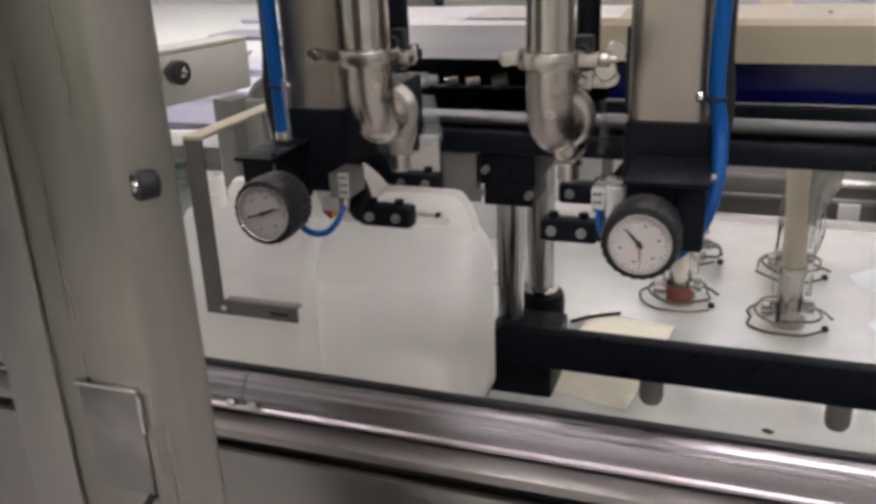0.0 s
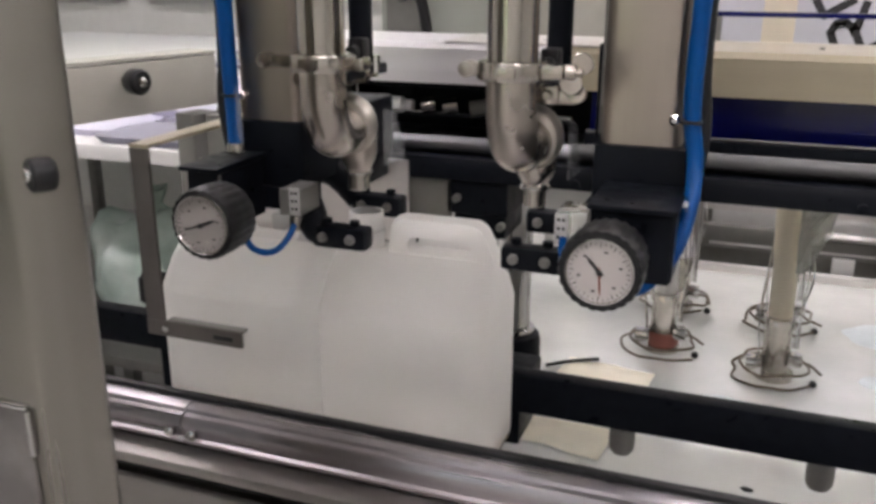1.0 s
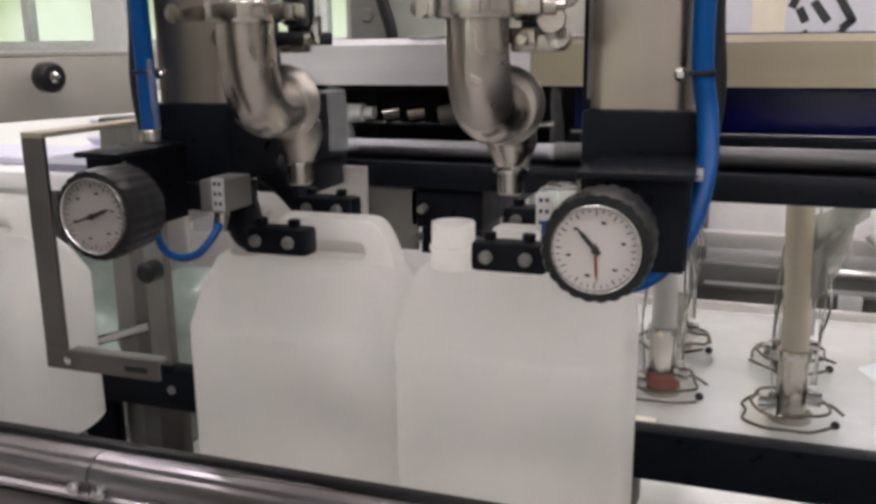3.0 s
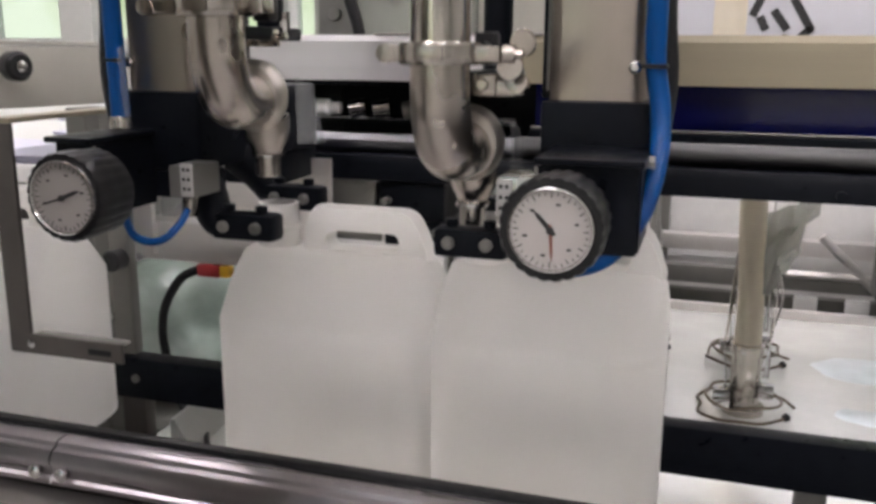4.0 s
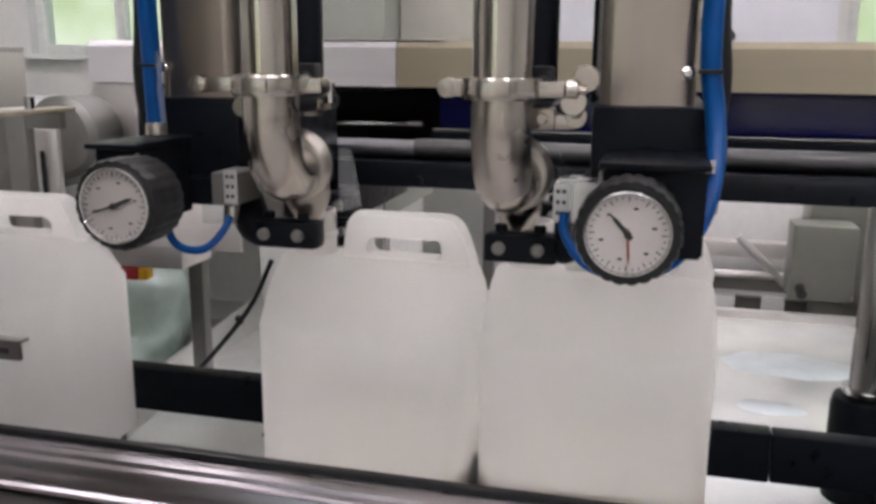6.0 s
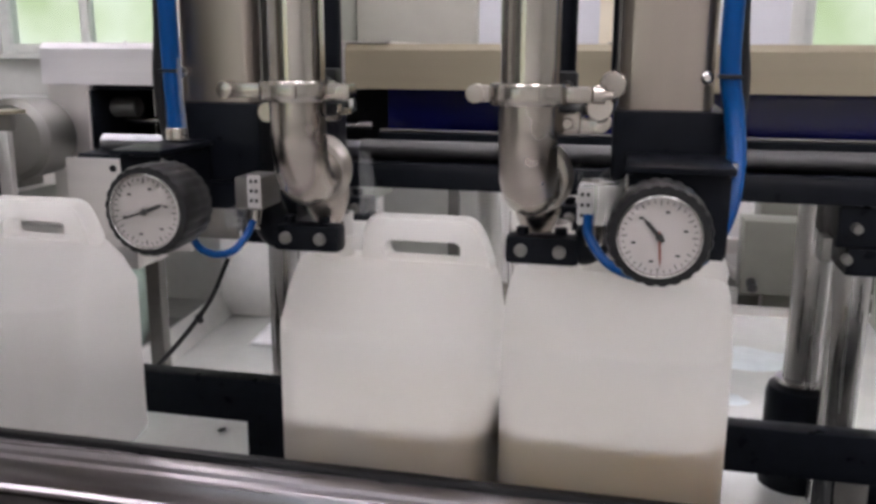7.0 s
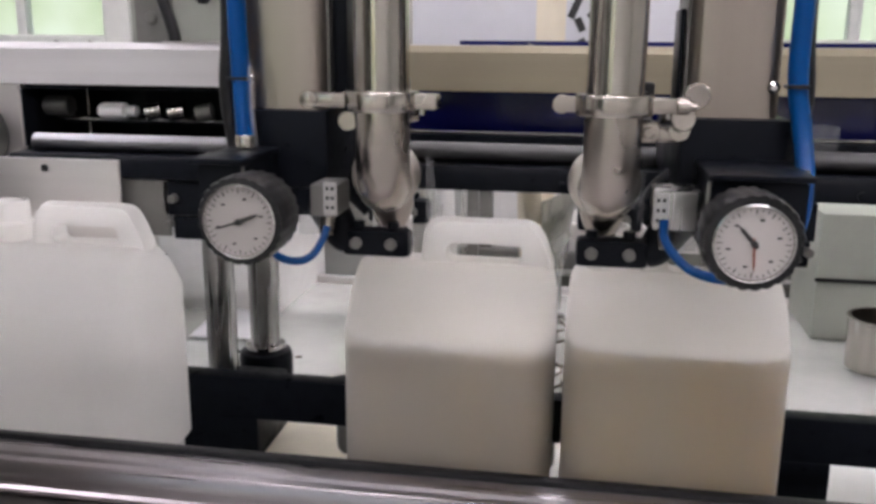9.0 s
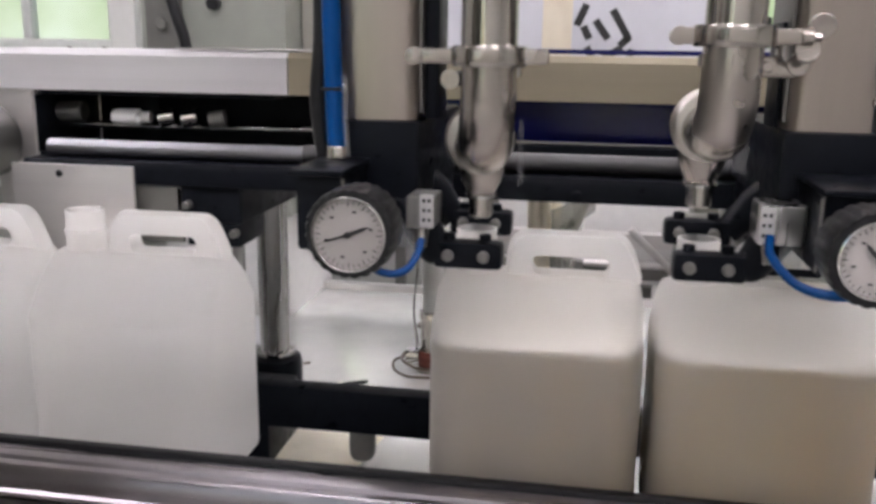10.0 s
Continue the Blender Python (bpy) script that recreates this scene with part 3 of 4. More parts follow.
part("body", lathe(B(), [(0.055, 0), (0.062, 0.004), (0.064, 0.10), (0.067, 0.102), (0.067, 0.106), (0.060, 0.106), (0.058, 0.02)], pose(0.770, 1.90, 0.655), 36), POLISHED, pot)
part("handle", sweep(B(), [(0.77, 1.84, 0.74), (0.77, 1.815, 0.742), (0.77, 1.812, 0.71), (0.77, 1.84, 0.70)], 0.004, 8), RUBBER, pot)
supply = thing("supply_box", 0.80, 2.12, 0.655, "grey-green enamelled supply box with a black lid edge", "box")
part("body", box(B(), (0.68, 2.06, 0.656), (0.98, 2.28, 0.93), 0.006), CABINET, supply)
part("edge", box(B(), (0.676, 2.054, 0.785), (0.984, 2.0585, 0.793), 0.001), RUBBER, supply)

# ---- the beam, its columns and the steel hood ----
beam = thing("cross_beam", 0, 1.33, 1.08, "black cross beam with a steel guide shaft", "beam")
bm = B()
prism(bm, [(1.295, 1.081), (1.295, 1.104), (1.300, 1.112), (1.385, 1.112), (1.385, 1.081)], -0.62, 1.6, Matrix(((0, 1, 0, 0), (1, 0, 0, 0), (0, 0, 1, 0), (0, 0, 0, 1))))
part("beam_body", bm, BLACK, beam)
# one guide shaft, drawn bright at the left and darker at the right
part("shaft", rod(B(), (-0.60, 1.335, 1.1245), (-0.215, 1.335, 1.1245), 0.0125, 24), BRIGHT_SHAFT, beam, "bright steel guide shaft")
part("shaft_right", rod(B(), (-0.2145, 1.335, 1.1255), (1.6, 1.335, 1.1255), 0.0135, 24), SHAFT, beam, "right part of the guide shaft, darker")
part("rack", box(B(), (-0.21, 1.392, 1.0815), (1.6, 1.418, 1.1435), 0.002), BLACK, beam)
part("edge_strip", rod(B(), (-0.21, 1.405, 1.1455), (1.6, 1.405, 1.1455), 0.0018, 8), GREY_STEEL, beam)
for x in (-0.20, 0.16, 0.52, 0.88):
    part("bolt", lathe(B(), [(0.006, 0), (0.006, 0.004), (0.003, 0.005)], pose(x, 1.2955, 1.090, 90, 0, 0), 10), BLACK, beam)


def column(x1, y1, x2, y2, clamp_x, top, label):
    c = thing("column", (x1 + x2) / 2, (y1 + y2) / 2, 0, label, "column", "columns under the beam")
    part("rod", rod(B(), (x1, y1, 0), (x1, y1, 1.08), 0.0235, 28), ROD, c, "polished steel rod")
    part("rod", rod(B(), (x2, y2, 0), (x2, y2, 1.08), 0.0255, 28), ROD, c, "polished steel rod")
    part("bush", lathe(B(), [(0.027, 0.50), (0.046, 0.504), (0.046, top - 0.016), (0.043, top - 0.005), (0.028, top)], pose(x2, y2, 0), 28), BLACK, c, "black rubber bush")
    part("ring", lathe(B(), [(0.0255, top), (0.034, top + 0.002), (0.034, top + 0.008), (0.0255, top + 0.010)], pose(x2, y2, 0), 28), CHROME, c)
    part("foot_block", box(B(), (x1 - 0.022, y1 - 0.11, 0.656), (x1 + 0.097, y1 + 0.03, 0.752), 0.006), BLACK, c, "black foot block")
    bm = B()
    box(bm, (clamp_x - 0.048, 1.30, 1.030), (clamp_x + 0.048, max(y1, y2) + 0.028, 1.079), 0.003)
    box(bm, (clamp_x - 0.034, 1.302, 0.996), (clamp_x + 0.044, 1.40, 1.0295), 0.003)
    part("clamp", bm, BLACK, c, "black steel clamp block")
    for dx, z in ((-0.036, 1.018), (0.040, 1.018), (-0.028, 1.055)):
        part("screw", rod(B(), (clamp_x + dx, 1.301, z), (clamp_x + dx, 1.286, z), 0.006, 10, 0.001), GREY_STEEL, c)
    part("spacer", box(B(), (clamp_x - 0.062, 1.305, 1.010), (clamp_x - 0.050, 1.34, 1.040), 0.002), GREY_STEEL, c)


column(-0.370, 1.425, -0.346, 1.550, -0.345, 0.750, "pair of polished steel columns with a black clamp block")
column(0.416, 1.37, 0.385, 1.45, 0.425, 0.805, "pair of polished steel columns with a black clamp block")

hood = thing("beam_hood", 0, 1.42, 1.08, "long satin steel hood over the drive shaft", "hood")
# one steel hood; its pale and beige reflections are painted as two pieces
for x0, x1, mat, words in ((-0.757, -0.268, REFLECTION_HOOD, "left part of the cover, bright reflection in its colour"), (-0.266, 1.7, HOOD, "right part of the cover, beige reflection in its colour")):
    bm = B()
    prism(bm, [(1.42, 1.2015), (1.42, 1.255), (1.428, 1.264), (1.62, 1.264), (1.62, 1.2015)], x0, x1, Matrix(((0, 1, 0, 0), (1, 0, 0, 0), (0, 0, 1, 0), (0, 0, 0, 1))))
    part("cover", bm, mat, hood, words)
part("top_sheet", box(B(), (-0.44, 1.424, 1.2645), (-0.20, 1.60, 1.2665), 0.0005), STAINLESS, hood)
bm = B()
prism(bm, [(-0.752, 1.00), (-0.752, 1.2005), (-0.679, 1.2005), (-0.679, 1.00)], 1.42, 1.62, None, 0.003)
part("end_box", bm, STAINLESS, hood)
# added black sheets put the shade of the hood's cavity into its lining
part("shade_back", box(B(), (-0.674, 1.60, 1.085), (-0.565, 1.615, 1.2010), 0.002), BLACK, hood)
part("shade_back", box(B(), (-0.564, 1.60, 1.085), (-0.20, 1.615, 1.2010), 0.002), BLACK, hood)
part("shade_floor", box(B(), (-0.676, 1.4215, 1.100), (-0.22, 1.599, 1.104), 0.001), BLACK, hood)
part("shade_end", box(B(), (-0.6785, 1.4215, 1.1045), (-0.6745, 1.599, 1.1935), 0.001), BLACK, hood)
part("film_plate", box(B(), (-0.215, 1.460, 1.118), (1.7, 1.466, 1.2010), 0.001), BLUE_FILM, hood, "plate under blue film")
part("shade_lip", box(B(), (-0.674, 1.425, 1.1945), (-0.29, 1.60, 1.2010), 0.001), BLACK, hood)
part("shaft", rod(B(), (-0.674, 1.50, 1.143), (-0.25, 1.50, 1.143), 0.006, 14), CHROME, hood)
part("bearing", rod(B(), (-0.674, 1.48, 1.165), (-0.63, 1.48, 1.165), 0.016, 20, 0.002), GREY_STEEL, hood)
part("roller", lathe(B(), [(0.004, -0.032), (0.011, -0.030), (0.013, -0.02), (0.013, 0.012), (0.009, 0.016), (0.009, 0.03), (0.004, 0.032)], pose(-0.535, 1.455, 1.160, 0, 90, 0), 18), WHITE_PLASTIC, hood, "white roller")
for x in (-0.478, -0.44, -0.395):
    part("ring", lathe(B(), [(0.007, -0.012), (0.013, -0.012), (0.013, 0.012), (0.007, 0.012)], pose(x, 1.46, 1.160, 0, 80, 10), 18), POLISHED if x < -0.42 else GREY_STEEL, hood)
for x in (-0.66, -0.60, -0.30, 0.1):
    part("rivet", lathe(B(), [(0.004, 0), (0.004, 0.002), (0.002, 0.003)], pose(x, 1.50, 1.2645), 10), GREY_STEEL, hood)

end_plate = thing("end_plate", -0.53, 1.277, 1.05, "bare steel mounting plate with a bolt hole", "plate")
part("plate", box(B(), (-0.625, 1.277, 0.985), (-0.442, 1.283, 1.108), 0.001), STAINLESS, end_plate)
part("inner_plate", box(B(), (-0.455, 1.300, 1.000), (-0.383, 1.306, 1.079), 0.001), GREY_STEEL, end_plate)
part("hole", rod(B(), (-0.552, 1.2772, 1.095), (-0.552, 1.275, 1.095), 0.005, 12), RUBBER, end_plate)
drum = thing("pulley_guard", -0.74, 1.36, 1.0, "rounded dark steel pulley guard", "guard")
part("body", lathe(B(), [(0.05, 0), (0.058, 0.005), (0.06, 0.07), (0.05, 0.078)], pose(-0.745, 1.40, 1.125, 90, 0, 0), 32), GREY_STEEL, drum)
part("bracket", box(B(), (-0.765, 1.285, 0.96), (-0.720, 1.296, 1.14), 0.002), STAINLESS, drum)
part("slot", box(B(), (-0.748, 1.2835, 1.03), (-0.740, 1.2855, 1.11), 0.0005), RUBBER, drum)
block = thing("sensor_block", 0.478, 1.44, 1.112, "clear plastic block clipped on the beam", "sensor")
part("body", box(B(), (0.462, 1.39, 1.1125), (0.512, 1.43, 1.165), 0.002), CLEAR, block)
part("insert", box(B(), (0.472, 1.40, 1.116), (0.502, 1.42, 1.140), 0.002), WHITE_PLASTIC, block)

# cabinet, board and cables above the hood
cab = thing("control_cabinet", -0.64, 2.05, 0, "grey-green control cabinet with a black knob", "cabinet")
part("body", box(B(), (-0.80, 2.0, 0.9), (-0.47, 2.4, 1.9), 0.006), CABINET, cab)
part("plinth", box(B(), (-0.78, 2.02, 0), (-0.49, 2.38, 0.899), 0.004), WHITE_PLASTIC, cab, "pale plinth")
part("door_edge", box(B(), (-0.785, 1.992, 0.95), (-0.70, 1.9995, 1.85), 0.003), GREY_STEEL, cab)
part("knob", rod(B(), (-0.625, 1.9995, 1.358), (-0.625, 1.975, 1.358), 0.014, 20, 0.003), RUBBER, cab)
part("washer", rod(B(), (-0.745, 1.9915, 1.315), (-0.745, 1.982, 1.315), 0.014, 20, 0.003), GREY_STEEL, cab)
bm = B()
sweep(bm, [(-0.730, 1.965, 1.55), (-0.722, 1.965, 1.42), (-0.700, 1.962, 1.34), (-0.682, 1.962, 1.28), (-0.672, 1.962, 1.20)], 0.0125, 12)
part("cable", bm, RUBBER, cab, "thick black cable")
part("side_panel", box(B(), (-0.468, 2.10, 1.10), (-0.20, 2.13, 2.0), 0.004), CREAM_PAINT, cab, "plain beige side panel")

board = thing("notice_board", 0.2, 3.3, 0, "white board with thick black marker strokes", "board")
part("panel", box(B(), (-0.60, 3.30, 0.95), (0.61, 3.315, 2.1), 0.003), BOARD_WHITE, board)
# a reflection in the glossy board, painted as a beige strip
part("strip", box(B(), (0.002, 3.294, 0.95), (0.103, 3.2995, 2.1), 0.001), CREAM, board, "beige strip painted as a reflection in the board")
for x in (-0.5, 0.5):
    part("leg", box(B(), (x - 0.02, 3.317, 0), (x + 0.02, 3.357, 1.9), 0.003), GREY_STEEL, board)


def stroke(*pts):
    bm = B()
    for (xa, za), (xb, zb) in zip(pts, pts[1:]):
        d = math.hypot(xb - xa, zb - za)
        box(bm, (-0.006, 3.2972, -0.0125), (d + 0.006, 3.2992, 0.0125), 0, Matrix.Translation((xa, 0, za)) @ Matrix.Rotation(-math.atan2(zb - za, xb - xa), 4, "Y"))
    part("stroke", bm, INK, board, "black marker stroke")


# strokes that cannot be read, as bars of their size
stroke((0.241, 1.402), (0.294, 1.314), (0.270, 1.291))
stroke((0.147, 1.419), (0.121, 1.359))
stroke((0.144, 1.347), (0.160, 1.315))
stroke((0.185, 1.367), (0.223, 1.315))
stroke((0.158, 1.278), (0.186, 1.229), (0.270, 1.279))
stroke((0.229, 1.135), (0.212, 1.177), (0.227, 1.205), (0.251, 1.212), (0.280, 1.192), (0.314, 1.120), (0.364, 1.147))
stroke((0.288, 1.193), (0.308, 1.271))
# stands for the hood's dark rear edge; the posts are added to carry it
rail = thing("hood_edge_line", 0.5, 2.45, 0, "dark blue line standing for the hood's rear edge, on added posts", "rail")
part("ledge", box(B(), (-0.14, 2.44, 1.262), (1.25, 2.476, 1.2735), 0.002), BLUE_FILM, rail, "dark blue line for the hood's rear edge")
for x in (-0.1, 1.2):
    part("post", box(B(), (x - 0.015, 2.445, 0), (x + 0.015, 2.471, 1.2615), 0.003), GREY_STEEL, rail)

# ---- infeed side: bracket, guide plate, hose, film bags ----
br = thing("slotted_bracket", -0.64, 0.955, 0.832, "grey slotted steel angle bracket over the belt", "bracket")
bm = B()
box(bm, (-0.662, 0.952, 0.938), (-0.636, 0.957, 1.172), 0.001)
part("upright", bm, DARK_STEEL, br)
bm = B()
box(bm, (-0.662, 0.9515, 0.936), (-0.526, 0.9565, 0.957), 0.001)
part("lower_arm", bm, DARK_STEEL, br)
part("arm_flange", box(B(), (-0.634, 0.9567, 0.9535), (-0.526, 0.968, 0.957), 0.0008), GREY_STEEL, br, "narrow upper flange")
part("slot", box(B(), (-0.565, 0.9508, 0.943), (-0.538, 0.9514, 0.949), 0.0002), RUBBER, br)
part("rivet", lathe(B(), [(0.0045, 0), (0.0045, 0.0015), (0.002, 0.002)], pose(-0.634, 0.951, 0.947, 90, 0, 0), 12), CHROME, br)
part("top_arm", box(B(), (-0.662, 0.952, 1.172), (-0.636, 1.22, 1.177), 0.001), HOOD, br)
part("rear_post", box(B(), (-0.722, 1.1915, 0.845), (-0.692, 1.209, 1.1715), 0.003), GREY_STEEL, br)
part("cross_tie", box(B(), (-0.691, 1.193, 1.150), (-0.640, 1.205, 1.1715), 0.002), GREY_STEEL, br)
part("post_knob", rod(B(), (-0.702, 1.191, 0.978), (-0.702, 1.165, 0.978), 0.014, 16, 0.003), RUBBER, br, "black hand knob")
part("bolt", rod(B(), (-0.648, 1.15, 1.1772), (-0.648, 1.15, 1.192), 0.006, 10), CHROME, br)
part("sensor", rod(B(), (-0.848, 1.188, 0.868), (-0.848, 1.188, 0.910), 0.017, 20, 0.003), RUBBER, br, "black sensor with a cable")
part("sensor_cap", rod(B(), (-0.852, 1.185, 0.914), (-0.812, 1.180, 0.912), 0.011, 16, 0.002), RUBBER, br)
part("pin", rod(B(), (-0.812, 1.19, 0.868), (-0.722, 1.195, 0.897), 0.0065, 10), CHROME, br)

gp = thing("guide_plate", -0.8, 1.25, 0, "cream painted guide plate with a black hand knob", "guide plate")
gm = Matrix.Translation((-0.775, 1.30, 0)) @ Matrix.Rotation(radians(255), 4, "Z")
part("plate", box(B(), (0.0, -0.006, 1.170), (0.6, 0.006, 1.246), 0.004, gm), CREAM_PAINT, gp)
part("flange", box(B(), (0.0, -0.05, 1.247), (0.6, 0.006, 1.252), 0.001, gm), CREAM_PAINT, gp)
part("stand", box(B(), (0.04, 0.010, 0), (0.09, 0.05, 1.168), 0.004, gm), GREY_STEEL, gp)
kn = gm @ Matrix.Translation((0.165, 0.006, 1.222)) @ Matrix.Rotation(radians(-90), 4, "X")
part("hand_knob", lathe(B(), [(0.006, 0), (0.006, 0.014), (0.016, 0.016), (0.018, 0.02), (0.018, 0.034), (0.014, 0.038), (0.006, 0.036)], kn, 24), RUBBER, gp, "black hand knob")
part("knob_cap", lathe(B(), [(0.006, 0.036), (0.007, 0.040), (0.003, 0.042)], kn, 12), CHROME, gp)

side = thing("infeed_table", -1.2, 1.9, 0, "pale infeed table with lilac plastic trays", "table")
part("tabletop", box(B(), (-3.4, 1.45, 1.02), (-0.86, 3.9, 1.05), 0.004), WHITE_PLASTIC, side)
for x, y in ((-3.3, 1.5), (-1.45, 1.5), (-3.3, 3.8), (-1.45, 3.8)):
    part("leg", box(B(), (x - 0.025, y - 0.025, 0), (x + 0.025, y + 0.025, 1.019), 0.004), GREY_STEEL, side)
for i, (x, y) in enumerate(((-1.05, 1.55), (-1.12, 1.78), (-1.30, 1.60), (-1.25, 2.05), (-1.55, 2.30), (-1.20, 2.42), (-1.65, 2.75), (-1.32, 2.85), (-1.80, 3.20), (-1.42, 3.32))):
    tr = thing("plastic_tray", x, y, 1.05, "stacked flat lilac plastic tray", "tray", "trays on the infeed table")
    for level in range(1 + i % 2):
        z0 = 1.0505 + 0.016 * level
        part("tray", loft(B(), [(z0, rounded(0.12, 0.08, 0.02, 4, x + 0.01 * level, y)), (z0 + 0.014, rounded(0.13, 0.09, 0.02, 4, x + 0.01 * level, y))]), LILAC if (i + level) % 3 else DARK_LILAC, tr)
clampset = thing("clamp_set", -0.80, 1.46, 1.0, "dark clamp assembly on the infeed", "clamp")
part("body", box(B(), (-0.835, 1.40, 1.04), (-0.80, 1.46, 1.14), 0.004), GREY_STEEL, clampset)
part("arm", rod(B(), (-0.82, 1.39, 1.10), (-0.74, 1.36, 1.08), 0.01, 10), GREY_STEEL, clampset)
part("nut", rod(B(), (-0.80, 1.39, 1.13), (-0.80, 1.37, 1.13), 0.01, 8), CHROME, clampset)
part("stand", box(B(), (-0.866, 1.42, 1.0505), (-0.836, 1.52, 1.09), 0.003), GREY_STEEL, clampset)


def film_bag(x, y, z, r, seed, label, mat):
    rg = random.Random(seed)
    bm = B()
    bmesh.ops.create_icosphere(bm, subdivisions=4, radius=r, matrix=Matrix.Translation((0, 0, r * 0.8)))
    for v in bm.verts:
        n = noise.noise(v.co * (4 / r * 0.25) + Vector((seed, 0, 0))) * 0.35 + noise.noise(v.co * (14 / r * 0.25)) * 0.12
        v.co = v.co * (1 + n)
        v.co.z = max(0.0, v.co.z * 0.9)
    bmesh.ops.translate(bm, verts=bm.verts, vec=(x, y, z))
    bag = thing("film_bag", x, y, z, label, "bag", "bags of film")
    top = max(v.co.z for v in bm.verts)
    part("film", bm, mat, bag, smooth=60)
    bm = lathe(B(), [(0.03, -0.02), (0.012, 0.004), (0.011, 0.012), (0.024, 0.032), (0.030, 0.046), (0.004, 0.040)], pose(x + 0.01, y, top - 0.004, 8, -6, 0), 20,
               lambda i, r: 1 + 0.18 * math.sin(5 * i) * (r > 0.02))
    part("tied_end", bm, mat, bag, "gathered end of the film")


shelf = thing("bag_shelf", -1.15, 1.75, 0, "low grey shelf holding bags", "shelf")
part("board", box(B(), (-1.8, 1.5, 0.55), (-0.83, 2.2, 0.575), 0.003), GREY_STEEL, shelf)
for x, y in ((-1.76, 1.54), (-1.3, 1.54), (-1.76, 2.16), (-1.3, 2.16)):
    part("leg", box(B(), (x - 0.02, y - 0.02, 0), (x + 0.02, y + 0.02, 0.549), 0.003), GREY_STEEL, shelf)
film_bag(-0.98, 1.72, 0.575, 0.17, 3, "crumpled bag of pale green film", GREEN_BAG)
film_bag(-1.25, 1.72, 0.575, 0.16, 8, "crumpled bag of pale green film", GREEN_BAG)
film_bag(-1.12, 1.98, 0.575, 0.17, 5, "crumpled bag of white film", PAPER)

mot = thing("motor_box", -0.78, 1.5, 0.655, "grey motor box with a red and yellow sensor", "motor")
part("box", box(B(), (-0.90, 1.50, 0.892), (-0.665, 1.60, 0.96), 0.004), STAINLESS, mot)
part("sensor", box(B(), (-0.790, 1.495, 0.870), (-0.748, 1.515, 0.8915), 0.003), RED, mot, "red sensor head")
part("sensor_tip", box(B(), (-0.747, 1.495, 0.871), (-0.730, 1.515, 0.8915), 0.003), AMBER, mot, "yellow sensor tip")
part("stand", box(B(), (-0.700, 1.575, 0.656), (-0.672, 1.599, 0.891), 0.003), GREY_STEEL, mot)
bm = B()
sweep(bm, [(-0.790, 1.505, 0.881), (-0.825, 1.50, 0.862), (-0.857, 1.50, 0.815), (-0.868, 1.50, 0.768), (-0.861, 1.495, 0.725), (-0.843, 1.485, 0.690), (-0.80, 1.44, 0.666), (-0.75, 1.40, 0.664)], 0.0078, 12)
tagged(part("hose", bm, RUBBER), "thin black hose curling down to the table", "hose")
bm = B()
sweep(bm, [(-0.56, 1.62, 0.89), (-0.60, 1.60, 0.80), (-0.67, 1.52, 0.70), (-0.73, 1.44, 0.662), (-0.70, 1.36, 0.660), (-0.66, 1.30, 0.660)], 0.0045, 10)
tagged(part("cable", bm, RUBBER), "black cable trailing over the table", "cable")

# ---- the guard post close to the camera ----
PAINTED_REFLECTION = material("grey steel with a mottled reflection painted in", (0.20, 0.185, 0.18), 0.36, 0.7, 0.15, 20, (1, 1, 0.4), 0.1, 0.6, 14, (0.42, 0.40, 0.38), 0.1)
post = thing("guard_post", -0.51, 0.66, 0, "brushed steel guard post with a reflection built as a plate", "post")
bm = loft(B(), [(z, [(-0.600, 0.575), (-0.452, 0.575), (-0.446, 0.577), (-0.412, 0.5945), (-0.410, 0.598), (-0.412, 0.603), (-0.600, 0.603)]) for z in (0.0, 0.9, 1.4, 2.2)])
part("sheet", bm, SHADED_STEEL, post)
part("rear_flange", box(B(), (-0.604, 0.604, 0.0), (-0.560, 0.66, 2.2), 0.002), BRUSHED, post)
# added plate and bright rims stand in for a reflection in the post
plate = part("reflection_plate", box(B(), (-0.522, 0.571, 0.955), (-0.462, 0.5748, 1.058), 0.002), PAINTED_REFLECTION, post, "raised plate painted as a mottled reflection")
part("reflection_rim", box(B(), (-0.524, 0.569, 1.0585), (-0.460, 0.5748, 1.0625), 0.001), CHROME, plate)
part("reflection_rim", box(B(), (-0.4615, 0.569, 1.020), (-0.4575, 0.5748, 1.058), 0.001), CHROME, plate)
part("latch", box(B(), (-0.478, 0.569, 0.925), (-0.471, 0.5745, 0.960), 0.001, Matrix.Translation((-0.475, 0.57, 0.94)) @ Matrix.Rotation(radians(35), 4, "Y") @ Matrix.Translation((0.475, -0.57, -0.94))), RUBBER, post)
part("fold", box(B(), (-0.600, 0.5705, 0.0), (-0.545, 0.5748, 2.2), 0.0012), BRUSHED_X, post, "lighter brushed edge strip")
part("bolt", rod(B(), (-0.424, 0.592, 1.238), (-0.432, 0.577, 1.238), 0.012, 20, 0.002), RUBBER, post, "black bolt")
part("bolt_pin", rod(B(), (-0.4275, 0.580, 1.239), (-0.4315, 0.5735, 1.239), 0.005, 14, 0.001), CHROME, post)

# ---- the jerrycans ----
CW, CD = 0.1085, 0.0925


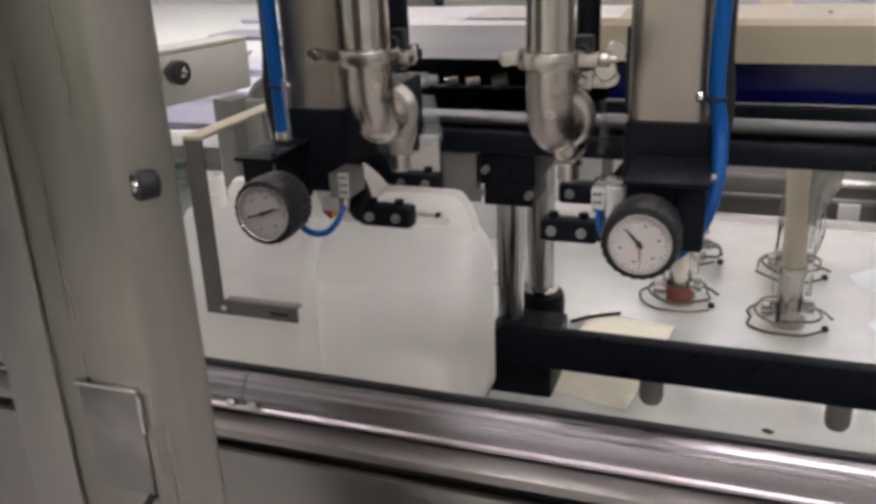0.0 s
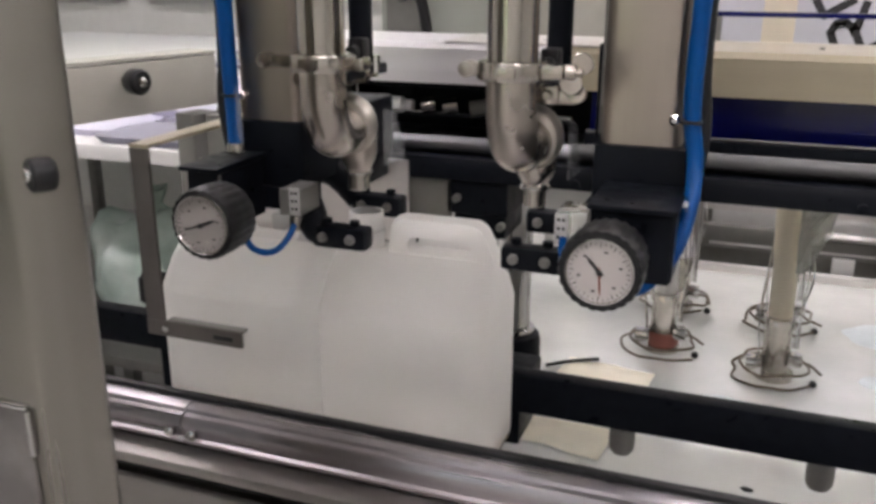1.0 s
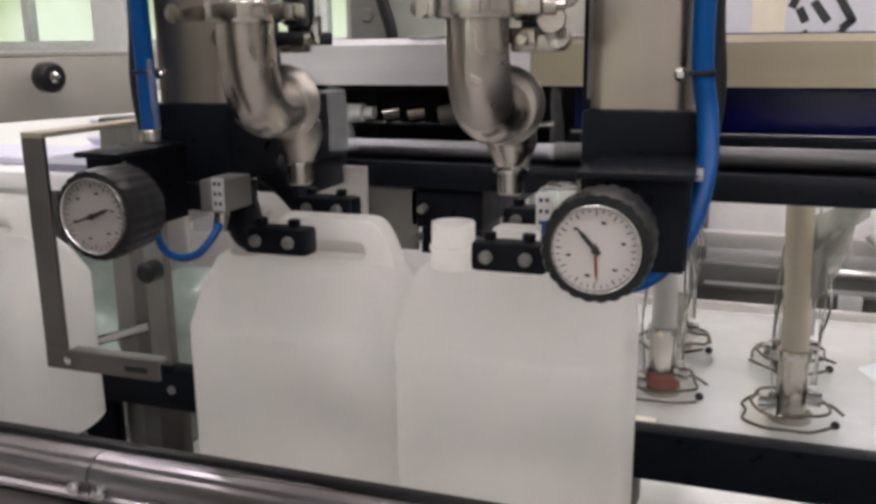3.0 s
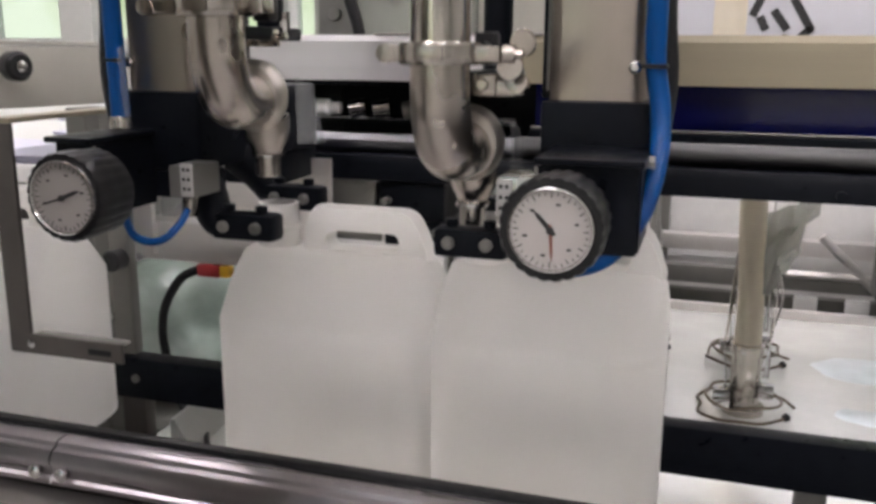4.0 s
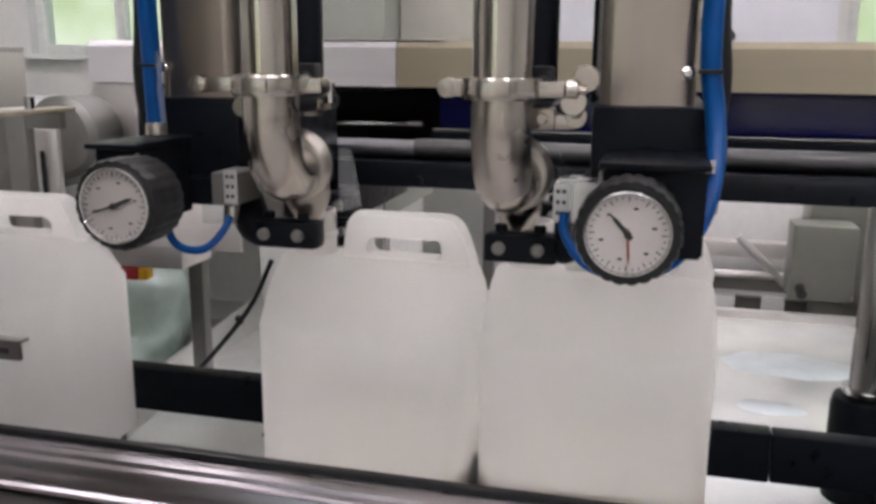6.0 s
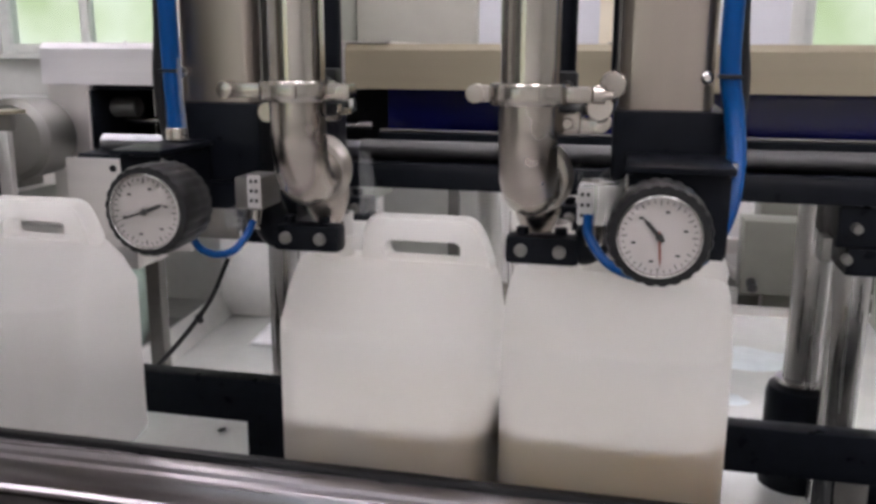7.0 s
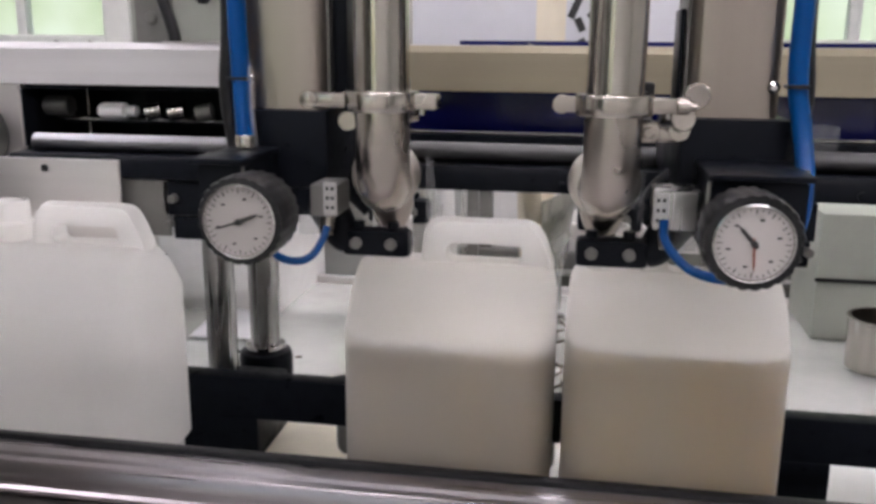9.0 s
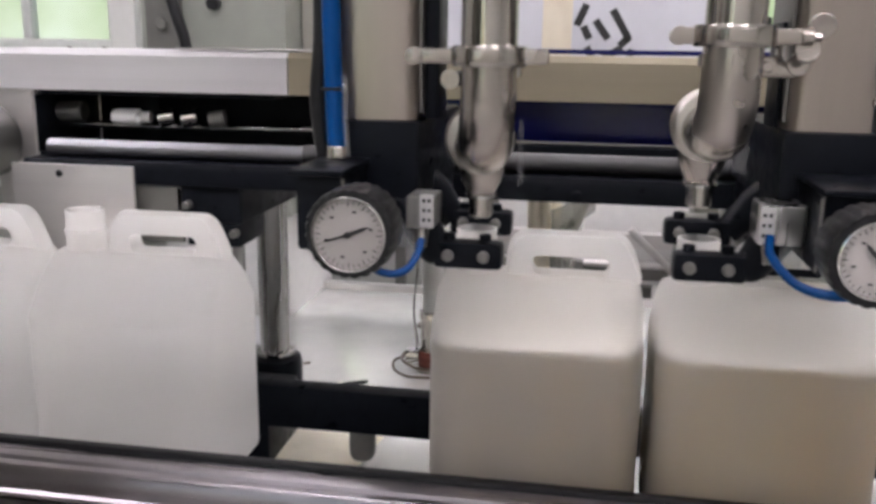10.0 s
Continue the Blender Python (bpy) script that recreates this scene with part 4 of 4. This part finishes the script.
def can_shell():
    bm = B()
    loft(bm, [(0.0, rounded(0.094, 0.078, 0.035)), (0.003, rounded(0.101, 0.085, 0.04)), (0.012, rounded(CW, CD, 0.042)), (0.100, rounded(CW, CD, 0.042)),
              (0.2035, rounded(CW, CD, 0.042)), (0.2085, rounded(CW - 0.0003, CD - 0.0030, 0.042)), (0.2140, rounded(CW - 0.0004, CD - 0.0095, 0.039)), (0.238, rounded(0.1075, 0.062, 0.034)),
              (0.252, rounded(0.1060, 0.044, 0.030)), (0.263, rounded(0.1030, 0.031, 0.024)), (0.267, rounded(0.0965, 0.022, 0.018))])
    # handle: a chunky plate with a slot
    n = 6
    outer = rounded(0.0600, 0.0285, 0.020, n, 0.030, 0.2825)
    outer = [(x + (0.012 if x > 0.03 else -0.004) * max(0, (0.298 - z)) / 0.03, z) for x, z in outer]
    inner = rounded(0.0400, 0.0100, 0.008, n, 0.031, 0.2785)
    for hy in (0.0145,):
        ring = {}
        for key, o, y in (("of", outer, -hy), ("ob", outer, hy), ("if", inner, -hy), ("ib", inner, hy)):
            ring[key] = [bm.verts.new((x, y, z)) for x, z in o]
        mid_o = [bm.verts.new((x + (0.004 if x > 0.03 else -0.004), 0, z + (0.003 if z > 0.29 else 0))) for x, z in outer]
        c = len(outer)
        for i in range(c):
            j = (i + 1) % c
            bm.faces.new((ring["of"][i], ring["of"][j], ring["if"][j], ring["if"][i]))
            bm.faces.new((ring["ob"][i], ring["ib"][i], ring["ib"][j], ring["ob"][j]))
            bm.faces.new((ring["of"][i], mid_o[i], mid_o[j], ring["of"][j]))
            bm.faces.new((mid_o[i], ring["ob"][i], ring["ob"][j], mid_o[j]))
            bm.faces.new((ring["if"][i], ring["if"][j], ring["ib"][j], ring["ib"][i]))
    return bm


def jerrycan(x, label):
    can = thing("jerrycan", x, 1.078, BELT, label, "jerrycan", "cans on the conveyor")
    part("shell", can_shell(), HDPE, can, local=True, smooth=50)
    part("neck", lathe(B(), [(0.022, 0.258), (0.022, 0.284), (0.0235, 0.285), (0.0235, 0.289), (0.0215, 0.290), (0.0215, 0.312), (0.0185, 0.312), (0.0185, 0.262)], pose(-0.069, 0, 0), 28), HDPE, can, local=True)
    return can


SLAB, SLABS = 0.016, 13


def liquid(can, mat):
    out = []
    for i in range(SLABS):
        inset = 0.0018 + 0.0003 * i
        bm = loft(B(), [(0.0, rounded(CW - inset, CD - inset, 0.038)), (SLAB, rounded(CW - inset, CD - inset, 0.038))])
        out.append(part("liquid", bm, mat, can, "cloudy pale amber liquid", local=True))
    # a thin head of foam with an uneven edge floats on the liquid
    ring = rounded(CW - 0.007, CD - 0.007, 0.034, 10)
    bm = B()
    a = [bm.verts.new((x, y, 0.0)) for x, y in ring]
    b = [bm.verts.new((x, y, 0.0030 + 0.0022 * noise.noise((x * 60, y * 60, 1.0)))) for x, y in ring]
    for i in range(len(ring)):
        j = (i + 1) % len(ring)
        bm.faces.new((a[i], a[j], b[j], b[i]))
    bm.faces.new(a[::-1])
    bm.faces.new(b)
    out.append(part("foam", bm, FOAM, can, "thin pale foam on the liquid", local=True))
    return out


can_a = jerrycan(-0.345, "milky white jerrycan filling with pale amber liquid")
can_b = jerrycan(-0.117, "milky white jerrycan filling with pale amber liquid")
can_c = jerrycan(-0.798, "empty milky white jerrycan waiting on the belt")
can_d = jerrycan(-1.024, "empty milky white jerrycan waiting on the belt")
LIQUIDS = [liquid(can_a, LIQUID), liquid(can_b, LIQUID_DEEP)]

# ---- the filling heads ----


def filling_head(right):
    def mx(x):
        return x if right else -0.593 - x

    def bx(bm, x0, x1, y0, y1, z0, z1, bevel=0.003):
        a, b = sorted((mx(x0), mx(x1)))
        return box(bm, (a, y0, z0), (b, y1, z1), bevel)
    def tx(x):
        return mx(x) + (-0.003 if right else 0.015)
    knob_x = -0.087 if right else -0.491
    pipe_x, noz_x = (-0.192, -0.1945) if right else (-0.389, -0.4065)
    jaw_x = -0.185 if right else -0.413
    head = thing("filling_head", mx(-0.083), 1.06, 1.08, "steel filling head with a dial knob and a polished bent pipe", "filling head", "filling heads")
    # cover: a steel box with rounded uprights
    bm = loft(B(), [(1.203, rounded(0.0405, 0.055, 0.012, 4, mx(-0.083), 1.072)), (1.80, rounded(0.0405, 0.055, 0.012, 4, mx(-0.083), 1.072))])
    part("cover", bm, BRUSHED, head, "brushed steel cover")
    part("cover_edge", bx(B(), -0.127, -0.1238, 1.03, 1.12, 1.21, 1.80, 0.001), GREY_STEEL, head)
    part("body", bx(B(), -0.128, -0.030, 1.012, 1.28, 1.125, 1.2025, 0.004), BLACK, head, "black anodised body")
    part("carriage", bx(B(), -0.120, -0.045, 1.19, 1.292, 1.085, 1.124, 0.004), BLACK, head)
    bm = B()
    inner = -0.111 if right else -0.076
    a, b = sorted((mx(inner), mx(-0.033)))
    prism(bm, [(0.920, 1.092), (0.920, 1.160), (1.011, 1.160), (1.011, 1.092)], a, b, Matrix(((0, 1, 0, 0), (1, 0, 0, 0), (0, 0, 1, 0), (0, 0, 0, 1))), 0.002)
    part("bracket", bm, BLACK, head, "black bracket")
    a, b = inner - 0.0025, -0.0305 if right else -0.0285
    part("lower_body", bx(B(), -0.126, -0.034, 1.0115, 1.06, 1.097, 1.1245, 0.003), BLACK, head)
    part("bracket_plate", bx(B(), a, b, 0.912, 1.0115, 1.1605, 1.1655, 0.001), BLACK, head, "thin plate on the bracket")
    # strip of lighter grey paints the light on the bracket's thin edge
    part("lit_edge", bx(B(), inner - 0.0026, inner - 0.0002, 0.9165, 0.9205, 1.096, 1.158, 0.0005), GREY_STEEL, head, "thin steel edge with light painted into its grey")
    for z in (1.160, 1.118):
        part("nut", rod(B(), (mx(-0.033), 0.958, z), (mx(-0.026), 0.958, z), 0.006, 6), CHROME, head)
    # hand knob with a clock-like dial
    k, kd = (1.07, 1.01) if right else (1.07, 1.05)
    face = Matrix.Translation((knob_x, 0.845, 1.124)) @ Matrix.Rotation(radians(-90), 4, "X") @ Matrix.Rotation(radians(180), 4, "Z") @ Matrix.Diagonal((k, k, 1, 1))
    knob = part("dial_knob", lathe(B(), [(0.0290, 0.001), (0.0330, 0.0005), (0.0342, 0.004), (0.0342, 0.022), (0.0332, 0.03), (0.0332, 0.044), (0.030, 0.05), (0.012, 0.052), (0.012, 0.077)],
                                   face, 72, lambda i, r: 1.0 + (0.034 if r > 0.0305 and i % 3 else 0.0)), RUBBER, head, "black ribbed hand knob")
    part("bezel", lathe(B(), [(0.0257 * kd, 0.002), (0.0260 * kd, -0.001), (0.0268 * kd, -0.0025), (0.0279 * kd, -0.002), (0.0287 * kd, 0.001)], face, 48), CHROME, knob, "chrome bezel")
    part("dial", lathe(B(), [(0.0259 * kd, 0.0005), (0.0259 * kd, 0.0015)], face, 40), DIAL if right else DIMMED_DIAL, knob, "white dial face")
    bm = B()
    for i in range(36):
        a = radians(10 * i)
        r0 = 0.0210 if i % 3 == 0 else 0.0228
        mm = Matrix.Translation((knob_x, 0.8449, 1.124)) @ Matrix.Rotation(a, 4, "Y") @ Matrix.Diagonal((k * kd, 1, k * kd, 1))
        box(bm, (-0.00035, -0.0003, r0), (0.00035, 0.0003, 0.0246), 0, mm)
    for i in range(12):
        a = radians(30 * i + 15)
        c, d = knob_x + 0.0172 * k * kd * math.sin(a), 1.124 + 0.0172 * k * kd * math.cos(a)
        if i % 2 == 0:
            box(bm, (c - 0.0016, 0.8447, d - 0.0008), (c + 0.0016, 0.8453, d + 0.0008))
    part("tick", bm, INK, knob)
    turn = (-42, 176) if right else (68, 252)
    for a, length, width, mat in ((turn[0], 0.017, 0.0016, INK), (turn[1], 0.021, 0.0009, DULL_RED if right else INK)):
        mm = Matrix.Translation((knob_x, 0.8438, 1.124)) @ Matrix.Rotation(radians(a), 4, "Y") @ Matrix.Diagonal((k * kd, 1, k * kd, 1))
        bm = B()
        prism(bm, [(-width, -0.004), (width, -0.004), (width * 0.9, length * 0.7), (0, length), (-width * 0.9, length * 0.7)], -0.0003, 0.0003, mm)
        part("hand_pointer", bm, mat, knob)
    part("hub", lathe(B(), [(0.0028, 0), (0.0028, 0.0012), (0.001, 0.0016)], Matrix.Translation((knob_x, 0.8435, 1.124)) @ Matrix.Rotation(radians(90), 4, "X"), 12), INK, knob)
    # air tubes
    bm = B()
    if right:
        sweep(bm, [(tx(-0.030), 1.000, 1.80), (tx(-0.028), 1.000, 1.45), (tx(-0.031), 1.000, 1.26), (tx(-0.024), 0.998, 1.20), (tx(-0.022), 0.975, 1.160), (tx(-0.030), 0.945, 1.120),
                   (tx(-0.052), 0.925, 1.088), (tx(-0.085), 0.920, 1.076), (tx(-0.118), 0.932, 1.080), (tx(-0.138), 0.950, 1.100), (tx(-0.140), 0.955, 1.118)],
              [0.0088, 0.0088, 0.0088, 0.0085, 0.008, 0.007, 0.0055, 0.0046, 0.0042, 0.004, 0.004], 14)
    else:
        sweep(bm, [(tx(-0.030), 1.000, 1.80), (tx(-0.028), 1.000, 1.45), (tx(-0.030), 1.000, 1.28), (tx(-0.033), 0.998, 1.20), (tx(-0.036), 0.994, 1.172)], 0.0092, 14)
        part("tube_fitting", lathe(B(), [(0.006, 0), (0.011, 0.001), (0.011, 0.010), (0.0098, 0.013)], pose(tx(-0.036), 0.994, 1.166), 16), POLISHED, head)
        loop = B()
        sweep(loop, [(mx(-0.086), 0.945, 1.100), (mx(-0.090), 0.940, 1.085), (mx(-0.101), 0.936, 1.073), (mx(-0.118), 0.936, 1.069), (mx(-0.131), 0.942, 1.073), (mx(-0.138), 0.955, 1.085), (mx(-0.140), 0.965, 1.096)], 0.0037, 12)
        part("loop_tube", loop, BLUE_TUBE, head, "thin looped blue air tube")
        drain = B()
        sweep(drain, [(tx(-0.0445), 0.990, 1.245), (tx(-0.0460), 0.988, 1.225), (tx(-0.0455), 0.989, 1.20), (tx(-0.047), 0.992, 1.168)], 0.0026, 8)
        part("clear_tube", drain, CLEAR, head, "thin clear tube")
    part("air_tube", bm, BLUE_TUBE, head, "blue plastic air tube")
    bm = B()
    kx = -0.009 if right else 0.0
    sweep(bm, [(tx(-0.015) + kx, 1.014, 1.80), (tx(-0.0135) + kx, 1.014, 1.5), (tx(-0.016) + kx, 1.014, 1.3), (tx(-0.011) + kx, 1.014, 1.22), (tx(-0.018) + kx, 1.017, 1.15)], 0.0085, 12)
    part("black_tube", bm, RUBBER, head, "black air tube")
    part("tie", box(B(), (min(tx(-0.040), tx(-0.020)), 0.990, 1.231), (max(tx(-0.040), tx(-0.020)), 1.010, 1.2345), 0.001), RUBBER, head)
    part("screw", lathe(B(), [(0.0055, 0), (0.0055, 0.004), (0.003, 0.006)], pose(mx(-0.050), 1.0165, 1.231, 90, 0, 0), 12), CHROME, head)
    # port block with pin holes
    block = part("port_block", bx(B(), -0.152, -0.112 if right else -0.126, 0.958, 1.005, 1.108, 1.143 if right else 1.138, 0.002), ROD if right else GREY_STEEL, head, "grey port block")
    part("label", bx(B(), -0.1525, -0.1395, 0.9565, 0.9578, 1.110, 1.141, 0.0004), PALE_GREY, block, "pale grey label")
    bm = B()
    for dx in (0.0035, 0.0085):
        for dz in (0.009, 0.018, 0.027):
            box(bm, (mx(-0.152 + dx) - 0.0015, 0.9558, 1.108 + dz - 0.0016), (mx(-0.152 + dx) + 0.0015, 0.9563, 1.108 + dz + 0.0016))
    part("pin_hole", bm, INK, block)
    part("fitting", rod(B(), (mx(-0.138), 0.975, 1.108), (mx(-0.138), 0.97, 1.088), 0.0075, 12, 0.001), POLISHED, head)
    part("elbow_fitting", bx(B(), -0.130, -0.112, 0.962, 0.985, 1.088, 1.107, 0.003), CLEAR, head)
    # jaws round the neck
    for y0, z0 in ((0.992, 1.062), (1.098, 1.074)):
        bm = B()
        box(bm, (jaw_x - 0.034, y0, z0), (jaw_x + 0.034, y0 + 0.026, z0 + 0.027), 0.006)
        jaw = part("jaw", bm, BLACK, head, "black gripping jaw")
        for dx in (-0.019, 0.016):
            part("jaw_screw", lathe(B(), [(0.006, 0), (0.006, 0.004), (0.0035, 0.006)], pose(jaw_x + dx, y0 + 0.0005, z0 + 0.014, 90, 0, 0), 12), GREY_STEEL, jaw)
            part("jaw_pin", rod(B(), (jaw_x + dx, y0 + 0.013, z0 + 0.0268), (jaw_x + dx, y0 + 0.013, z0 + 0.034), 0.006, 12, 0.001), BLACK, jaw)
    s = 1 if right else -1
    bm = B()
    sweep(bm, [(mx(-0.112), 1.03, 1.118), (mx(-0.128), 1.02, 1.100), (mx(-0.145), 1.006, 1.080), (jaw_x + s * 0.03, 1.005, 1.076)], [0.020, 0.020, 0.017, 0.013], 12)
    part("jaw_arm", bm, BLACK, head)
    bm = B()
    sweep(bm, [(mx(-0.112), 1.11, 1.13), (mx(-0.128), 1.115, 1.115), (jaw_x + s * 0.03, 1.112, 1.088)], [0.021, 0.020, 0.014], 12)
    part("jaw_arm", bm, BLACK, head)
    # the lifting pipe
    noz = part("fill_pipe", lathe(B(), [(0.0215, 1.222), (0.0237, 1.222), (0.0237, 1.90), (0.0215, 1.90)], pose(pipe_x, 0.925, 0), 36), POLISHED, head, "polished steel fill pipe")
    bm = B()
    r, dx = 0.0237, noz_x - pipe_x
    sweep(bm, [(pipe_x, 0.925, 1.212), (pipe_x, 0.925, 1.194), (pipe_x + dx * 0.05, 0.929, 1.170), (pipe_x + dx * 0.2, 0.942, 1.149), (pipe_x + dx * 0.4, 0.962, 1.139),
               (pipe_x + dx * 0.7, 0.990, 1.137), (noz_x, 1.030, 1.137)], [r, r, 0.0240, 0.0243, 0.0250, 0.0256, 0.0260], 32, 8)
    part("elbow", bm, SATIN, noz, "polished pipe elbow")
    part("outlet_cap", lathe(B(), [(0.0250, -0.015), (0.0300, -0.013), (0.0332, -0.008), (0.0345, -0.001), (0.0338, 0.006), (0.0300, 0.011), (0.012, 0.016)], pose(noz_x, 1.016, 1.141, -90, 0, 0), 36), FERRULE, noz, "round ferrule closing the bend")
    part("spout", lathe(B(), [(0.0130, 1.083), (0.0150, 1.087), (0.0195, 1.096), (0.0225, 1.106), (0.0225, 1.122)], pose(noz_x, 1.040, 0), 32), SATIN, noz, "tapering steel spout")
    guard = prism(B(), [(1.030, 1.158), (1.062, 1.150), (1.092, 1.090), (1.030, 1.094)], noz_x + 0.037, noz_x + 0.039, Matrix(((0, 1, 0, 0), (1, 0, 0, 0), (0, 0, 1, 0), (0, 0, 0, 1))))
    part("splash_guard", guard, CLEAR, noz, "clear plastic splash guard")
    part("nozzle_tip", lathe(B(), [(0.0105, 0), (0.0125, 0.002), (0.0125, 0.026)], pose(noz_x, 1.040, 1.060), 24), POLISHED, noz)
    part("flange", lathe(B(), [(0.0126, 0), (0.0165, 0.001), (0.0165, 0.004), (0.0126, 0.005)], pose(noz_x, 1.040, 1.079), 28), CHROME, noz)
    # pipe clamp with a wing nut
    cl = part("pipe_clamp", lathe(B(), [(0.0240, 1.2105), (0.0315, 1.2105), (0.0325, 1.213), (0.0325, 1.225), (0.0315, 1.2275), (0.0240, 1.2275)], pose(pipe_x, 0.925, 0), 36), POLISHED, noz, "steel pipe clamp")
    bm = B()
    reach = 0.043 if right else 0.064
    box(bm, (pipe_x - reach, 0.919, 1.2125), (pipe_x - 0.030, 0.931, 1.2255), 0.003)
    lathe(bm, [(0.003, -0.009), (0.0075, -0.008), (0.0075, 0.008), (0.003, 0.009)], pose(pipe_x - reach, 0.925, 1.219, 90, 0, 0), 14)
    part("hinge", bm, SATIN, cl)
    part("lug", box(B(), (pipe_x + 0.028, 0.914, 1.2125), (pipe_x + 0.050, 0.936, 1.2255), 0.003), SATIN, cl)
    part("latch", box(B(), (pipe_x - 0.010, 0.8905, 1.2135), (pipe_x + 0.012, 0.8945, 1.2245), 0.001), SATIN, cl)
    if right:
        # a wing nut with two round lobes on the clamp's screw
        bm = rod(B(), (pipe_x + 0.046, 0.925, 1.219), (pipe_x + 0.066, 0.925, 1.219), 0.0038, 10)
        rod(bm, (pipe_x + 0.050, 0.925, 1.219), (pipe_x + 0.060, 0.925, 1.219), 0.0075, 12, 0.001)
        for side in (-1, 1):
            lathe(bm, [(0.0045, -0.0022), (0.0098, -0.0024), (0.0108, 0.0), (0.0098, 0.0024), (0.0045, 0.0022)], pose(pipe_x + 0.059, 0.925, 1.219) @ Matrix.Rotation(radians(28), 4, "Y") @ Matrix.Translation((0.002, 0, 0.0105 * side)) @ Matrix.Rotation(radians(90 + 12 * side), 4, "X"), 18)
        part("wing_nut", bm, SATIN, cl)
    # second clamp behind the bend
    if right:
        bm = box(B(), (pipe_x + 0.026, 0.948, 1.186), (pipe_x + 0.056, 0.962, 1.199), 0.003)
        lathe(bm, [(0.004, -0.007), (0.009, -0.006), (0.009, 0.006), (0.004, 0.007)], pose(pipe_x + 0.056, 0.952, 1.196, 80, 0, 0), 16)
    else:
        bm = box(B(), (pipe_x - 0.022, 1.022, 1.186), (pipe_x + 0.002, 1.038, 1.203), 0.003)
        rod(bm, (pipe_x + 0.002, 1.030, 1.195), (pipe_x + 0.012, 1.030, 1.197), 0.004, 10)
        part("hinge_ring", lathe(B(), [(0.0045, -0.003), (0.0085, -0.003), (0.0085, 0.003), (0.0045, 0.003)], pose(pipe_x - 0.036, 0.945, 1.199, 90, 0, 0), 16), SATIN, cl)
    part("rear_clamp", bm, SATIN, cl, "second steel clamp")
    lx, ly = (pipe_x + 0.030, 0.944) if right else (pipe_x - 0.016, 1.000)
    bm = box(B(), (lx - 0.010, ly, 1.186), (lx + 0.010, ly + 0.013, 1.204), 0.003)
    rod(bm, (lx, ly, 1.195), (lx, ly - 0.007, 1.195), 0.005, 10, 0.001)
    part("rear_lug", bm, SATIN, cl)
    # lift rod and valve behind the pipe
    rod_x = pipe_x + 0.0135 if right else pipe_x - 0.0205
    part("lift_rod", rod(B(), (rod_x, 1.061, 1.205), (rod_x, 1.061, 1.80), 0.0135, 16), BLACK, noz, "black lift rod")
    part("lift_plate", box(B(), (rod_x - 0.022, 0.965, 1.192), (rod_x + 0.022, 1.085, 1.2045), 0.003), BLACK, noz)
    part("inner_strip", bx(B(), -0.1325 if right else -0.142, -0.128, 1.04, 1.09, 1.2035, 1.30 if right else 1.80, 0.001), BLACK, head, "black guide strip")
    vx, vy = (pipe_x + 0.026, 0.972) if right else (pipe_x - 0.004, 1.020)
    bm = box(B(), (vx - 0.009, vy - 0.010, 1.2095), (vx + 0.009, vy + 0.010, 1.236), 0.003)
    rod(bm, (vx, vy - 0.010, 1.222), (vx, vy - 0.022, 1.222), 0.007, 10)
    part("valve", bm, RUBBER, noz)
    part("valve_bolt", rod(B(), (vx + 0.020, vy, 1.200), (vx + 0.020, vy, 1.218), 0.005, 8), CHROME, noz)
    return head, noz


head_l, pipe_l = filling_head(False)
head_r, pipe_r = filling_head(True)

# ---- what moves ----
LIFT_L = [(0.0, 0.064), (3.0, 0.064), (4.0, 0.060), (4.3, 0.0), (5.5, 0.0), (9.0, 0.0), (9.75, 0.0), (10.0, 0.047)]
LIFT_R = [(0.0, 0.064), (3.0, 0.064), (3.75, 0.060), (4.2, 0.0), (5.5, 0.0), (9.0, 0.0), (9.6, 0.0), (9.85, 0.06), (10.0, 0.066)]
LEVEL = [(0.0, 0.016), (4.9, 0.016), (5.5, 0.036), (7.0, 0.105), (7.5, 0.131), (8.0, 0.150), (8.5, 0.170), (9.0, 0.190), (9.5, 0.203), (10.0, 0.207)]


def motions():
    for h in (head_l, head_r):
        o = ORIGIN[h]
        walk(h, [(t, pose(o.x + s, o.y, o.z)) for t, s in HEAD_RUN])
    for p, rows in ((pipe_l, LIFT_L), (pipe_r, LIFT_R)):
        walk(p, [(t, pose(0, 0, z)) for t, z in rows])
    for c in (can_a, can_b, can_c, can_d):
        o = ORIGIN[c]
        walk(c, [(t, pose(o.x + s, o.y, o.z)) for t, s in CAN_RUN])
    times = [0.0, 3.0, 4.3] + [round(4.6 + 0.3 * i, 1) for i in range(18)] + [10.0]
    for slabs, more in zip(LIQUIDS, (0.0, 0.008)):
        for i, slab in enumerate(slabs):
            rows = []
            for t in times:
                level = float(np.interp(t, [a for a, b in LEVEL], [b for a, b in LEVEL])) + (more if t > 5 else 0)
                level = min(level, 0.2035)
                rows.append((t, pose(0, 0, 0.004 + (level + 0.0005 if i == SLABS else min(i * SLAB, max(0.0, level - SLAB))))))
            walk(slab, rows)


motions()
